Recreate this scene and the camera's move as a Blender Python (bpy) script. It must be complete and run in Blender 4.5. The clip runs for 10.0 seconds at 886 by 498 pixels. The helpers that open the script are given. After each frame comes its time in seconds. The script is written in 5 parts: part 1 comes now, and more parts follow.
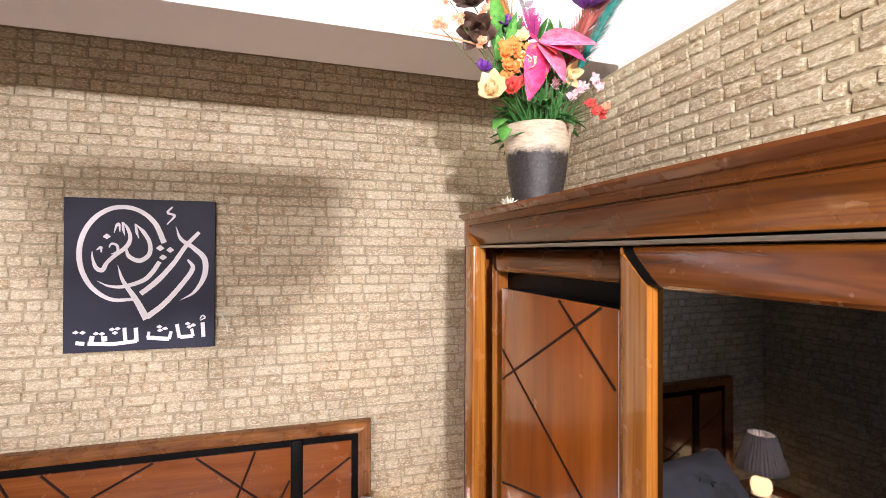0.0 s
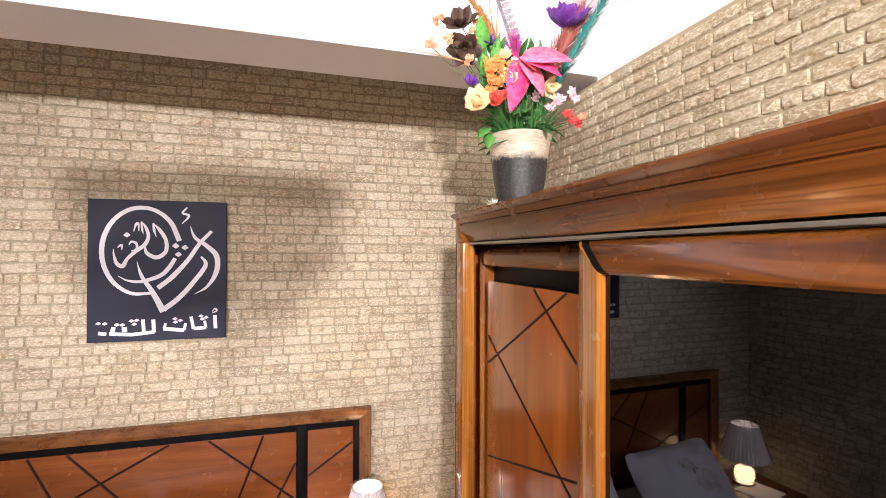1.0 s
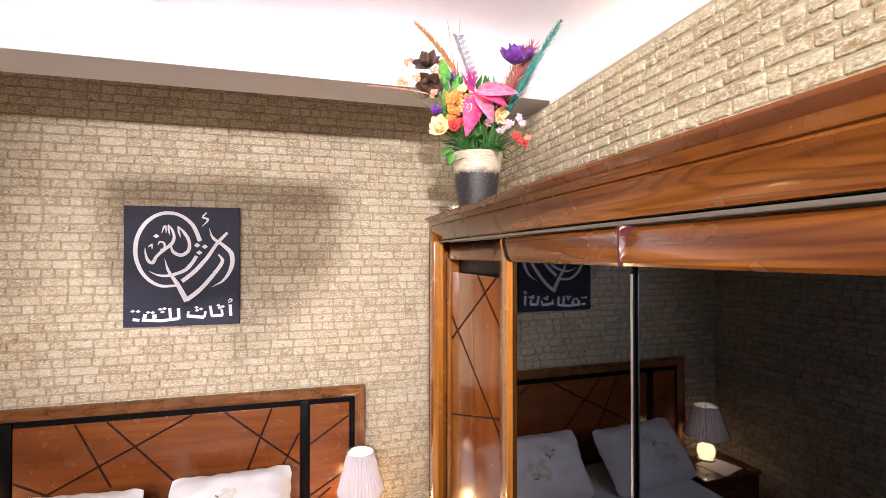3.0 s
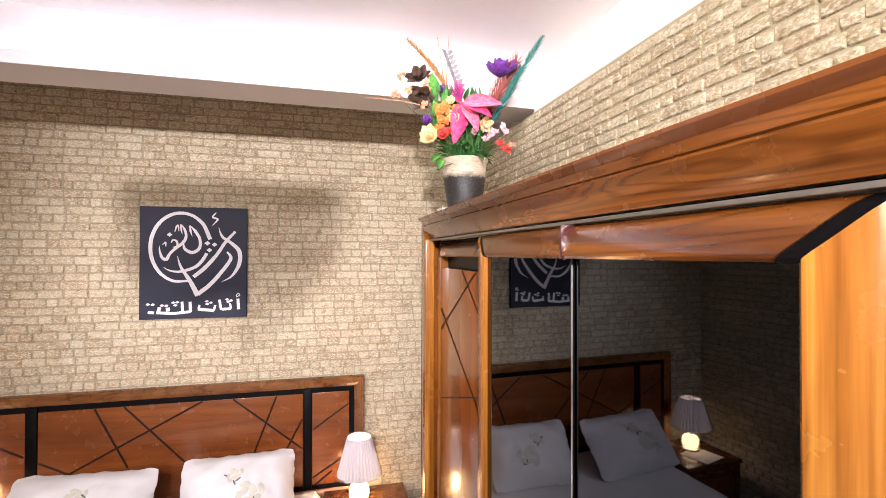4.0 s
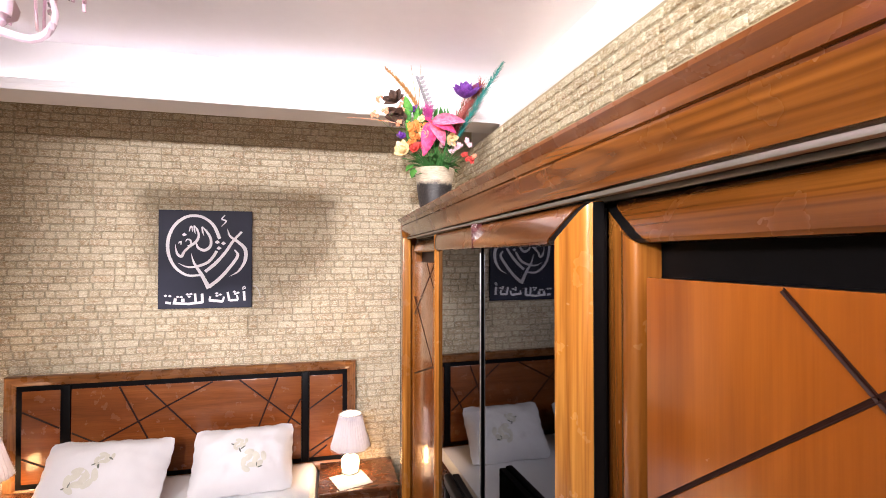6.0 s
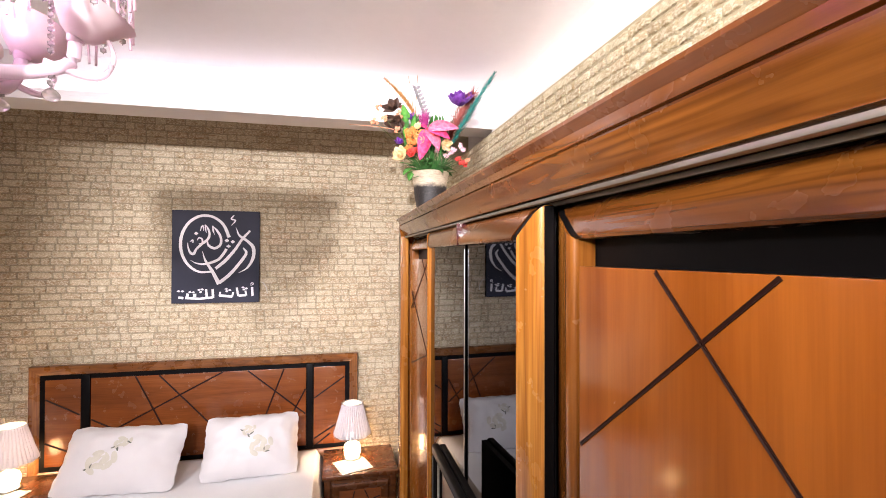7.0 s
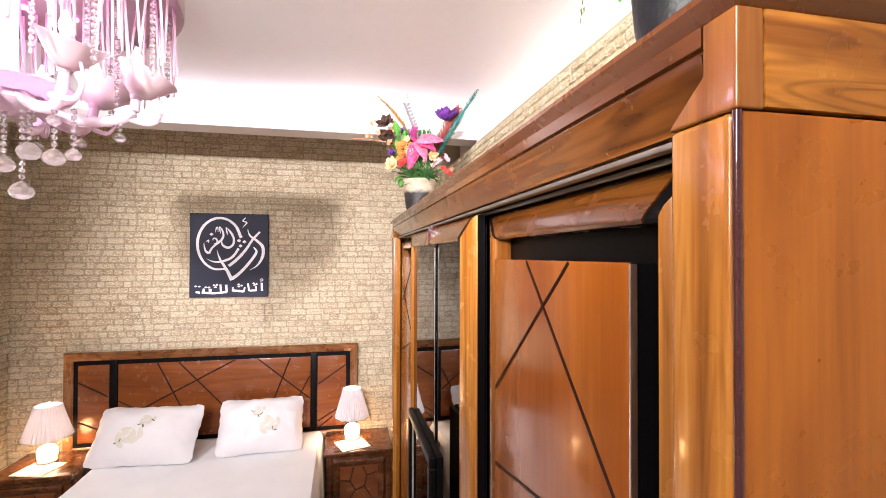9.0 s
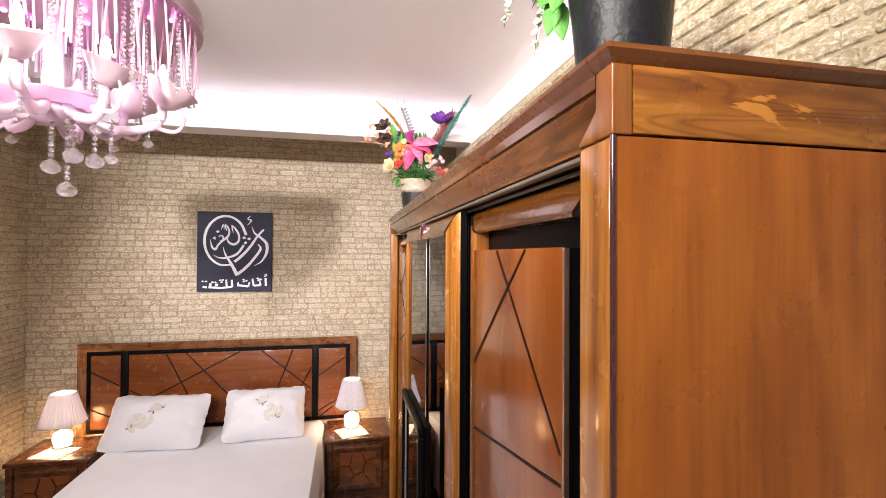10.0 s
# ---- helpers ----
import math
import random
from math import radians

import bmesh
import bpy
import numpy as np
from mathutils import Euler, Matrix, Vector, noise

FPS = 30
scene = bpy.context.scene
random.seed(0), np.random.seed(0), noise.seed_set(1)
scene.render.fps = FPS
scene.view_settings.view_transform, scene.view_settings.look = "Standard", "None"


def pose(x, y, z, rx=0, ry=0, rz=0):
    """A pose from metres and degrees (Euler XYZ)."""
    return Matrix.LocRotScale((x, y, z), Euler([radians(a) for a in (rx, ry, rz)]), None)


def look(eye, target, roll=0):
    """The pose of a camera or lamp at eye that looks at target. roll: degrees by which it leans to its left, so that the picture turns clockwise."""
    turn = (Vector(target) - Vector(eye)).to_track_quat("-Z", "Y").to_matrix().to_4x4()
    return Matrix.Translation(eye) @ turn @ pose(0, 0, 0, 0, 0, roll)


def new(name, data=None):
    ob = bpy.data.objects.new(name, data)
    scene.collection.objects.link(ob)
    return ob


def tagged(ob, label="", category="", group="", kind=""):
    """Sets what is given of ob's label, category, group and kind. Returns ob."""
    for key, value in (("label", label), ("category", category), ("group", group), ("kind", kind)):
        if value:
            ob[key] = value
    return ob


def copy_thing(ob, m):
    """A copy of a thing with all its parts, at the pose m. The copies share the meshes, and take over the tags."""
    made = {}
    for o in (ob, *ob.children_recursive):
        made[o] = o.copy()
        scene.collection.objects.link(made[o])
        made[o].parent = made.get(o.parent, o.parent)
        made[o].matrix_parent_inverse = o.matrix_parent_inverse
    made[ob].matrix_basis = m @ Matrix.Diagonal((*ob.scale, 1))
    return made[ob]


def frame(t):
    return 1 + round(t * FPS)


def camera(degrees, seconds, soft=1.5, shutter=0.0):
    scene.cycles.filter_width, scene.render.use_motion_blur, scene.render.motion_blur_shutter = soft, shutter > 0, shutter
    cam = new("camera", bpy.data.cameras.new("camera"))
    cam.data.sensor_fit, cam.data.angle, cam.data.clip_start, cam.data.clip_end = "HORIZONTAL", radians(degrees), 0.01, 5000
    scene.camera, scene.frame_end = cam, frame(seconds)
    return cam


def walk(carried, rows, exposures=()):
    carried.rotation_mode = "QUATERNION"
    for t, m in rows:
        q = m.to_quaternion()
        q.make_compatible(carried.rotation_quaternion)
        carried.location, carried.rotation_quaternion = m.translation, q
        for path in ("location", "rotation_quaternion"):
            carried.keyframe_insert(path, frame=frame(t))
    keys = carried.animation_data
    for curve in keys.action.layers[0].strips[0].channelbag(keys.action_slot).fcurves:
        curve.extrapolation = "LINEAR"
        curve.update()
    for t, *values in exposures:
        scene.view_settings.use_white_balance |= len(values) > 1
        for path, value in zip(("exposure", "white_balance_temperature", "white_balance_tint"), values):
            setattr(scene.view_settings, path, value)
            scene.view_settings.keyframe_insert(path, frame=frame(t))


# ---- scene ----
cam = camera(87.23, 10.0, soft=0.9)
PATH = [
    (0, (1.309, -2.118, 2.016), (1.886, -0.203, 2.031), 0.19),
    (0.5, (1.307, -2.196, 2.009), (1.878, -0.279, 2.026), 0.13),
    (1, (1.301, -2.268, 2.000), (1.866, -0.349, 2.019), 0.20),
    (1.5, (1.305, -2.346, 1.993), (1.862, -0.425, 2.016), 0.19),
    (2, (1.317, -2.441, 1.990), (1.862, -0.517, 2.014), 0.21),
    (2.5, (1.337, -2.542, 1.986), (1.871, -0.615, 2.010), 0.07),
    (4, (1.363, -2.809, 1.971), (1.869, -0.874, 1.993), 0.12),
    (4.5, (1.387, -2.906, 1.964), (1.882, -0.968, 1.993), 0.14),
    (5, (1.415, -3.002, 1.961), (1.902, -1.063, 1.991), 0.06),
    (5.5, (1.444, -3.086, 1.952), (1.920, -1.144, 1.983), 0.03),
    (7, (1.461, -3.346, 1.931), (1.911, -1.397, 1.959), 0.13),
    (7.5, (1.476, -3.421, 1.934), (1.916, -1.470, 1.962), 0.08),
    (8, (1.498, -3.508, 1.932), (1.928, -1.555, 1.959), 0.01),
    (8.5, (1.514, -3.589, 1.925), (1.934, -1.634, 1.953), 0.06),
    (9, (1.516, -3.669, 1.922), (1.930, -1.713, 1.950), 0.15),
    (9.5, (1.518, -3.747, 1.918), (1.930, -1.790, 1.945), 0.24),
    (10, (1.522, -3.836, 1.900), (1.932, -1.879, 1.927), 0.31),
]
walk(cam, [(t, look(eye, target, roll)) for t, eye, target, roll in PATH], [(0, 0.0), (7.0, 0.0), (9.0, 0.08), (10, -0.18)])

# ---- light and exposure ----
scene.view_settings.exposure = 0.0
world = bpy.data.worlds.new("world")
world.use_nodes = True
world.node_tree.nodes["Background"].inputs[0].default_value = (0.5, 0.5, 0.55, 1)
world.node_tree.nodes["Background"].inputs[1].default_value = 0.02
scene.world = world


def lamp(name, kind, at, power, color, size=0.05, target=None, **more):
    data = bpy.data.lights.new(name, kind)
    data.energy, data.color = power, color
    if kind == "AREA":
        data.shape, data.size, data.size_y = "RECTANGLE", size, more.get("size_y", size)
    else:
        data.shadow_soft_size = size
    ob = new(name, data)
    ob.matrix_world = look(at, target) if target else pose(*at)
    return ob


# the bright shop lamp behind the chandelier, which throws the chandelier's shadow on the headboard wall
spot = lamp("shop_lamp_light", "SPOT", (0.72, -5.5, 2.80), 1560, (1.0, 0.94, 0.985), 0.10, (1.30, 0.15, 2.10))
spot.data.spot_size, spot.data.spot_blend = radians(38), 0.9
# added fill spot that brightens the wall behind the wardrobe; no such lamp known
side_fill = lamp("side_fill_light", "SPOT", (-0.45, -4.5, 2.74), 1150, (1.0, 0.95, 0.88), 0.30, (2.34, -2.00, 3.02))
side_fill.data.spot_size, side_fill.data.spot_blend = radians(49), 0.45
# added fill spot without a known source, turned towards the bed and the headboard wall
bed_fill = lamp("bed_fill_light", "SPOT", (-0.45, -3.35, 2.73), 315, (1.0, 0.93, 0.96), 0.12, (0.75, -0.35, 1.10))
bed_fill.data.spot_size, bed_fill.data.spot_blend = radians(54), 0.85
# added area light from above as general fill for the room
lamp("panel_fill_light", "AREA", (0.9, -4.3, 2.925), 82, (1.0, 0.96, 0.97), 1.2, (0.9, -4.3, 0), size_y=0.6)
for k in (-1, 1):
    lamp("chandelier_light", "POINT", (0.80 + 0.07 * k, -2.50 - 0.03 * k, 2.34), 1.3, (0.97, 0.66, 1.0), 0.04)
lamp("bedside_light", "POINT", (1.578, -0.10, 0.80), 11.0, (1.0, 0.66, 0.40), 0.025)
lamp("bedside_light", "POINT", (-0.40, -0.10, 0.80), 11.0, (1.0, 0.66, 0.40), 0.025)

# ---- materials ----


def nodes_of(name):
    m = bpy.data.materials.new(name)
    m.use_nodes = True
    nt = m.node_tree
    return m, nt, nt.nodes["Principled BSDF"]


def node(nt, kind, **settings):
    n = nt.nodes.new(kind)
    for k, v in settings.items():
        n.inputs[k].default_value = v
    return n


def ramp(nt, fac, stops):
    r = nt.nodes.new("ShaderNodeValToRGB")
    els = r.color_ramp.elements
    while len(els) < len(stops):
        els.new(0.5)
    for e, (p, c) in zip(els, stops):
        e.position, e.color = p, (*c, 1)
    nt.links.new(fac, r.inputs[0])
    return r.outputs[0]


def coords(nt, scale=(1, 1, 1), turn=(0, 0, 0)):
    tc = nt.nodes.new("ShaderNodeTexCoord")
    mp = nt.nodes.new("ShaderNodeMapping")
    mp.inputs["Scale"].default_value = scale
    mp.inputs["Rotation"].default_value = turn
    nt.links.new(tc.outputs["Object"], mp.inputs[0])
    return mp.outputs[0]


def noise_of(nt, vec, scale, detail=4, rough=0.55, distort=0.0):
    n = node(nt, "ShaderNodeTexNoise", Scale=scale, Detail=detail, Roughness=rough, Distortion=distort)
    nt.links.new(vec, n.inputs["Vector"])
    return n.outputs["Fac"]


def mixed(nt, fac, a, b, blend="MIX"):
    m = nt.nodes.new("ShaderNodeMix")
    m.data_type, m.blend_type = "RGBA", blend
    for sock, v in ((m.inputs[0], fac), (m.inputs[6], a), (m.inputs[7], b)):
        if hasattr(v, "is_output"):
            nt.links.new(v, sock)
        else:
            sock.default_value = v if isinstance(v, (int, float)) else (*v, 1)
    return m.outputs[2]


def bump(nt, bsdf, height, strength, distance):
    b = node(nt, "ShaderNodeBump", Strength=strength, Distance=distance)
    nt.links.new(height, b.inputs["Height"])
    nt.links.new(b.outputs[0], bsdf.inputs["Normal"])


def plain(name, color, rough=0.5, metal=0.0, grain=0.12, size=60, bumps=0.1, coat=0.0, spec=0.5):
    m, nt, b = nodes_of(name)
    v = coords(nt)
    n1, n2 = noise_of(nt, v, size, 5), noise_of(nt, v, size * 0.08, 3)
    c = mixed(nt, n1, [x * (1 - grain) for x in color], [min(1, x * (1 + grain)) for x in color])
    c = mixed(nt, n2, c, mixed(nt, 0.5, c, [min(1, x * (1 - 1.6 * grain)) for x in color]))
    nt.links.new(c, b.inputs["Base Color"])
    b.inputs["Roughness"].default_value, b.inputs["Metallic"].default_value = rough, metal
    b.inputs["Coat Weight"].default_value = coat
    b.inputs["Specular IOR Level"].default_value = spec
    if bumps:
        bump(nt, b, n1, bumps, 0.002)
    return m


def glowing(name, color, strength):
    m, nt, b = nodes_of(name)
    b.inputs["Base Color"].default_value = (*color, 1)
    b.inputs["Emission Color"].default_value = (*color, 1)
    b.inputs["Emission Strength"].default_value = strength
    return m


def wood(name, dark, mid, light, along="z", rough=0.22, fine=1.0, coat=0.28, patch=0.0, veins=0.9, pore=0.35, worn=0.58, crisp=0.1, gloss=0.16, contour=0.0, reach=1.0):
    """Lacquered stained wood with the grain along one axis: wide flame bands, fine pores and worn patches."""
    m, nt, b = nodes_of(name)
    k = 0.9 * reach
    s = {"x": (k, 9, 9), "y": (9, k, 9), "z": (9, 9, k)}[along]
    f = {"x": (4, 150, 150), "y": (150, 4, 150), "z": (150, 150, 4)}[along]
    v, vf = coords(nt, s), coords(nt, f)
    flame = noise_of(nt, v, 1.3 * fine, 3, 0.5, 1.2)
    w = node(nt, "ShaderNodeTexWave", Scale=2.2 * fine, Distortion=7.0 * min(1.0, 0.3 + 0.7 * reach), Detail=3.0)
    w.inputs["Detail Scale"].default_value = 1.2
    nt.links.new(v, w.inputs["Vector"])
    pores = noise_of(nt, vf, 1.0, 3, 0.7)
    c = ramp(nt, flame, [(0.28, dark), (0.5, mid), (0.72, light)])
    rings = ramp(nt, w.outputs["Fac"], [(0.0, (1, 1, 1)), (0.75, (0.85, 0.8, 0.76)), (1.0, (0.5, 0.42, 0.36))])
    c = mixed(nt, 0.55 * veins, c, rings, "MULTIPLY")
    if contour:
        bands = noise_of(nt, coords(nt, {"x": (1.8 * k, 11, 11), "y": (11, 1.8 * k, 11), "z": (11, 11, 1.8 * k)}[along]), 1.0, 2, 0.45, 0.35)
        times_ = node(nt, "ShaderNodeMath")
        times_.operation = "MULTIPLY"
        times_.inputs[1].default_value = 95.0
        sine = node(nt, "ShaderNodeMath")
        sine.operation = "SINE"
        nt.links.new(bands, times_.inputs[0]), nt.links.new(times_.outputs[0], sine.inputs[0])
        c = mixed(nt, contour, c, ramp(nt, sine.outputs[0], [(0.0, (1, 1, 1)), (0.5, (0.8, 0.76, 0.72)), (1.0, (0.45, 0.38, 0.32))]), "MULTIPLY")
    c = mixed(nt, pore, c, ramp(nt, pores, [(0.35, (0.5, 0.45, 0.4)), (0.6, (1, 1, 1))]), "MULTIPLY")
    spots = noise_of(nt, coords(nt, {"x": (4, 16, 16), "y": (16, 4, 16), "z": (16, 16, 4)}[along]), 1.6, 5, 0.6, 0.6)
    c = mixed(nt, ramp(nt, spots, [(worn, (0, 0, 0)), (worn + crisp, (patch, patch, patch))]), c, light)
    nt.links.new(c, b.inputs["Base Color"])
    r = ramp(nt, noise_of(nt, coords(nt), 14, 4), [(0.3, (rough * 0.8,) * 3), (0.8, (rough * 1.5,) * 3)])
    nt.links.new(r, b.inputs["Roughness"])
    b.inputs["Coat Weight"].default_value, b.inputs["Coat Roughness"].default_value = coat, gloss
    b.inputs["Specular IOR Level"].default_value = 0.4
    bump(nt, b, pores, 0.12, 0.001)
    return m


def brick(name, per_object):
    m, nt, b = nodes_of(name)
    v = coords(nt)
    if per_object:
        pick = nt.nodes.new("ShaderNodeObjectInfo").outputs["Random"]
        geo = nt.nodes.new("ShaderNodeNewGeometry")
        v = geo.outputs["Position"]
    else:
        geo = nt.nodes.new("ShaderNodeNewGeometry")
        pick, v = geo.outputs["Random Per Island"], geo.outputs["Position"]
    flat_ = nt.nodes.new("ShaderNodeVectorMath")
    flat_.operation = "MULTIPLY"
    flat_.inputs[1].default_value = (1.0, 1.0, 1.9)
    nt.links.new(v, flat_.inputs[0])
    v = flat_.outputs[0]
    body = ramp(nt, pick, [(0.0, (0.43, 0.335, 0.215)), (0.25, (0.55, 0.45, 0.30)), (0.55, (0.65, 0.565, 0.41)), (0.85, (0.53, 0.44, 0.285)), (1.0, (0.57, 0.435, 0.295))])
    crust = noise_of(nt, v, 70, 8, 0.75, 0.0)
    fine = noise_of(nt, v, 170, 4, 0.7)
    wide = noise_of(nt, v, 3.5, 3, 0.5)
    c = mixed(nt, ramp(nt, crust, [(0.48, (0, 0, 0)), (0.57, (0.85,) * 3)]), body, (0.88, 0.82, 0.69))
    c = mixed(nt, ramp(nt, noise_of(nt, v, 30, 8, 0.72, 0.3), [(0.53, (0, 0, 0)), (0.63, (0.8,) * 3)]), c, (0.36, 0.225, 0.105))
    c = mixed(nt, 0.75, c, ramp(nt, fine, [(0.32, (0.58, 0.54, 0.47)), (0.56, (1, 1, 1))]), "MULTIPLY")
    c = mixed(nt, 0.4, c, ramp(nt, wide, [(0.35, (0.86, 0.82, 0.77)), (0.65, (1, 1, 1))]), "MULTIPLY")
    nt.links.new(c, b.inputs["Base Color"])
    b.inputs["Roughness"].default_value = 0.55
    b.inputs["Specular IOR Level"].default_value = 0.35
    add = node(nt, "ShaderNodeMath")
    nt.links.new(crust, add.inputs[0]), nt.links.new(fine, add.inputs[1])
    bump(nt, b, add.outputs[0], 0.75, 0.006)
    return m


def glass(name, color=(1, 1, 1), rough=0.02, ior=1.5):
    m, nt, b = nodes_of(name)
    b.inputs["Base Color"].default_value = (*color, 1)
    b.inputs["Roughness"].default_value, b.inputs["IOR"].default_value = rough, ior
    b.inputs["Transmission Weight"].default_value = 1.0
    return m


def cloth(name, a, b_, size=400, rough=0.85, through_light=0.0, folds=6, crease=0.25):
    m, nt, b = nodes_of(name)
    v = coords(nt)
    n = noise_of(nt, v, size, 3, 0.6)
    fold = noise_of(nt, v, folds, 4, 0.55)
    c = mixed(nt, n, a, b_)
    # shade of the folds put into the colour: hollows are greyer
    c = mixed(nt, 0.25, c, ramp(nt, fold, [(0.3, (0.8, 0.8, 0.82)), (0.7, (1, 1, 1))]), "MULTIPLY")
    nt.links.new(c, b.inputs["Base Color"])
    b.inputs["Roughness"].default_value = rough
    b.inputs["Sheen Weight"].default_value = 0.2
    if through_light:
        b.inputs["Subsurface Weight"].default_value = through_light
        b.inputs["Subsurface Scale"].default_value = 0.02
    add = node(nt, "ShaderNodeMath")
    nt.links.new(n, add.inputs[0]), nt.links.new(fold, add.inputs[1])
    bump(nt, b, add.outputs[0], crease, 0.006)
    return m


def petal(name, inner, outer, vein=0.25, size=60):
    m, nt, b = nodes_of(name)
    v = coords(nt)
    c = mixed(nt, ramp(nt, noise_of(nt, v, size, 4), [(0.35, (0, 0, 0)), (0.65, (1, 1, 1))]), inner, outer)
    c = mixed(nt, vein, c, ramp(nt, noise_of(nt, v, size * 4, 3), [(0.35, (0.45, 0.45, 0.45)), (0.6, (1, 1, 1))]), "MULTIPLY")
    nt.links.new(c, b.inputs["Base Color"])
    b.inputs["Roughness"].default_value = 0.6
    return m


BRICK_ONE, BRICK_ALL = brick("brick_single", True), brick("brick_joined", False)
MORTAR = plain("mortar", (0.43, 0.36, 0.245), 0.8, grain=0.25, size=120, bumps=0.4)
PLASTER = plain("white_plaster", (0.78, 0.745, 0.765), 0.75, grain=0.03, size=25, bumps=0.05)
CEILING = plain("ceiling_paint", (0.90, 0.87, 0.905), 0.8, grain=0.03, size=18, bumps=0.05)
SOUTH_WALL = plain("beige_wall_paint", (0.34, 0.28, 0.22), 0.7, grain=0.05, size=20)
FLOOR = plain("floor_tile", (0.42, 0.37, 0.32), 0.3, grain=0.1, size=12)
WOOD_Y = wood("stained_wood_level", (0.048, 0.013, 0.003), (0.118, 0.035, 0.006), (0.25, 0.086, 0.015), "y", coat=0.45, gloss=0.09, contour=0.55, reach=0.55, veins=0.4)
POST = wood("honey_wood_upright", (0.20, 0.062, 0.010), (0.385, 0.142, 0.022), (0.60, 0.265, 0.050), "z", patch=0.0, fine=1.9, veins=0.6, coat=0.6, gloss=0.07, contour=0.25, reach=0.4)
FRIEZE_X = wood("honey_wood_across", (0.15, 0.044, 0.006), (0.235, 0.076, 0.010), (0.47, 0.19, 0.028), "x", patch=0.9, worn=0.595, crisp=0.025, veins=0.4, fine=1.5, contour=0.55)
BLOCK = wood("red_brown_block", (0.14, 0.042, 0.007), (0.23, 0.074, 0.012), (0.33, 0.125, 0.022), "z", fine=1.2, veins=0.5, coat=0.6, gloss=0.08)
CROWN_Y = wood("dark_wood_level", (0.080, 0.023, 0.007), (0.145, 0.044, 0.011), (0.235, 0.080, 0.018), "y", 0.26, coat=0.3, gloss=0.16, veins=0.4, reach=0.5)
CROWN_X = wood("dark_wood_across", (0.080, 0.023, 0.007), (0.145, 0.044, 0.011), (0.235, 0.080, 0.018), "x", 0.26, coat=0.3, gloss=0.16, veins=0.4, reach=0.5)
VENEER = wood("cherry_veneer", (0.20, 0.049, 0.005), (0.25, 0.065, 0.007), (0.305, 0.087, 0.011), "z", 0.2, 0.7, 0.4, 0.08, 0.2, 0.2, gloss=0.1)
SIDE = wood("cherry_side_veneer", (0.205, 0.050, 0.004), (0.275, 0.075, 0.007), (0.36, 0.108, 0.011), "z", 0.28, 0.9, 0.2, 0.15, 0.25, 0.3, worn=0.60, crisp=0.2, reach=2.2)
HEAD = wood("headboard_veneer", (0.13, 0.034, 0.008), (0.185, 0.052, 0.012), (0.24, 0.074, 0.018), "x", 0.22, 0.6, 0.5, 0.0, 0.3)
HEAD_FRAME = wood("headboard_wood", (0.12, 0.040, 0.010), (0.21, 0.080, 0.021), (0.32, 0.14, 0.04), "x", 0.28, contour=0.3)
HEAD_FRAME_Z = wood("headboard_wood_upright", (0.12, 0.040, 0.010), (0.21, 0.080, 0.021), (0.32, 0.14, 0.04), "z", 0.28, contour=0.3)
STAND = wood("nightstand_wood", (0.055, 0.017, 0.005), (0.105, 0.034, 0.010), (0.19, 0.068, 0.020), "x", 0.24)
BLACK = plain("black_lacquer", (0.004, 0.0035, 0.004), 0.38, grain=0.3, size=40, bumps=0.03, spec=0.09)
INLAY = plain("dark_inlay", (0.022, 0.007, 0.005), 0.45, grain=0.3, size=80, bumps=0.0, spec=0.12)
BEAD = plain("dark_lacquer_bead", (0.055, 0.014, 0.016), 0.14, grain=0.3, size=60, bumps=0.0, coat=0.8)
CLEAR_MIRROR = plain("clear_mirror", (0.62, 0.62, 0.64), 0.03, 1.0, grain=0.03, size=3, bumps=0.0)
MIRROR = plain("smoked_mirror", (0.057, 0.063, 0.078), 0.02, 1.0, grain=0.03, size=3, bumps=0.0)
ALU = plain("brushed_aluminium", (0.44, 0.425, 0.39), 0.45, 1.0, grain=0.1, size=80)
CHROME = plain("chrome", (0.80, 0.79, 0.79), 0.3, 1.0, grain=0.05, bumps=0.0)
SIGN_BLUE = plain("slate_blue_board", (0.016, 0.018, 0.040), 0.55, spec=0.3, grain=0.15, size=25, bumps=0.05)
SIGN_WHITE = plain("silver_white_vinyl", (0.80, 0.77, 0.82), 0.4, grain=0.05, size=50, bumps=0.0)
WHITE_WIRE = plain("white_cable", (0.75, 0.73, 0.70), 0.5)
SHEET = cloth("white_bedspread", (0.82, 0.825, 0.85), (0.89, 0.89, 0.91))
PILLOW = cloth("white_pillowcase", (0.72, 0.70, 0.72), (0.80, 0.78, 0.80))
LACE = cloth("cream_lace", (0.66, 0.62, 0.58), (0.78, 0.75, 0.72), 900)
EMBROIDER = plain("cream_embroidery", (0.66, 0.635, 0.56), 0.7, grain=0.12, size=200, bumps=0.3)
EMBROIDER_DARK = plain("grey_green_embroidery", (0.16, 0.17, 0.15), 0.7, grain=0.2, size=200, bumps=0.3)
SHADE = cloth("pleated_shade", (0.52, 0.52, 0.60), (0.66, 0.66, 0.74), 300, 0.3, folds=38, crease=1.0)
nt_ = SHADE.node_tree
thin = node(nt_, "ShaderNodeBsdfTranslucent", Color=(0.88, 0.88, 0.98, 1))
both = nt_.nodes.new("ShaderNodeMixShader")
both.inputs[0].default_value = 0.28
nt_.nodes["Principled BSDF"].inputs["Coat Weight"].default_value = 0.7
nt_.nodes["Principled BSDF"].inputs["Coat Roughness"].default_value = 0.12
nt_.links.new(nt_.nodes["Principled BSDF"].outputs[0], both.inputs[1]), nt_.links.new(thin.outputs[0], both.inputs[2])
nt_.links.new(both.outputs[0], nt_.nodes["Material Output"].inputs[0])
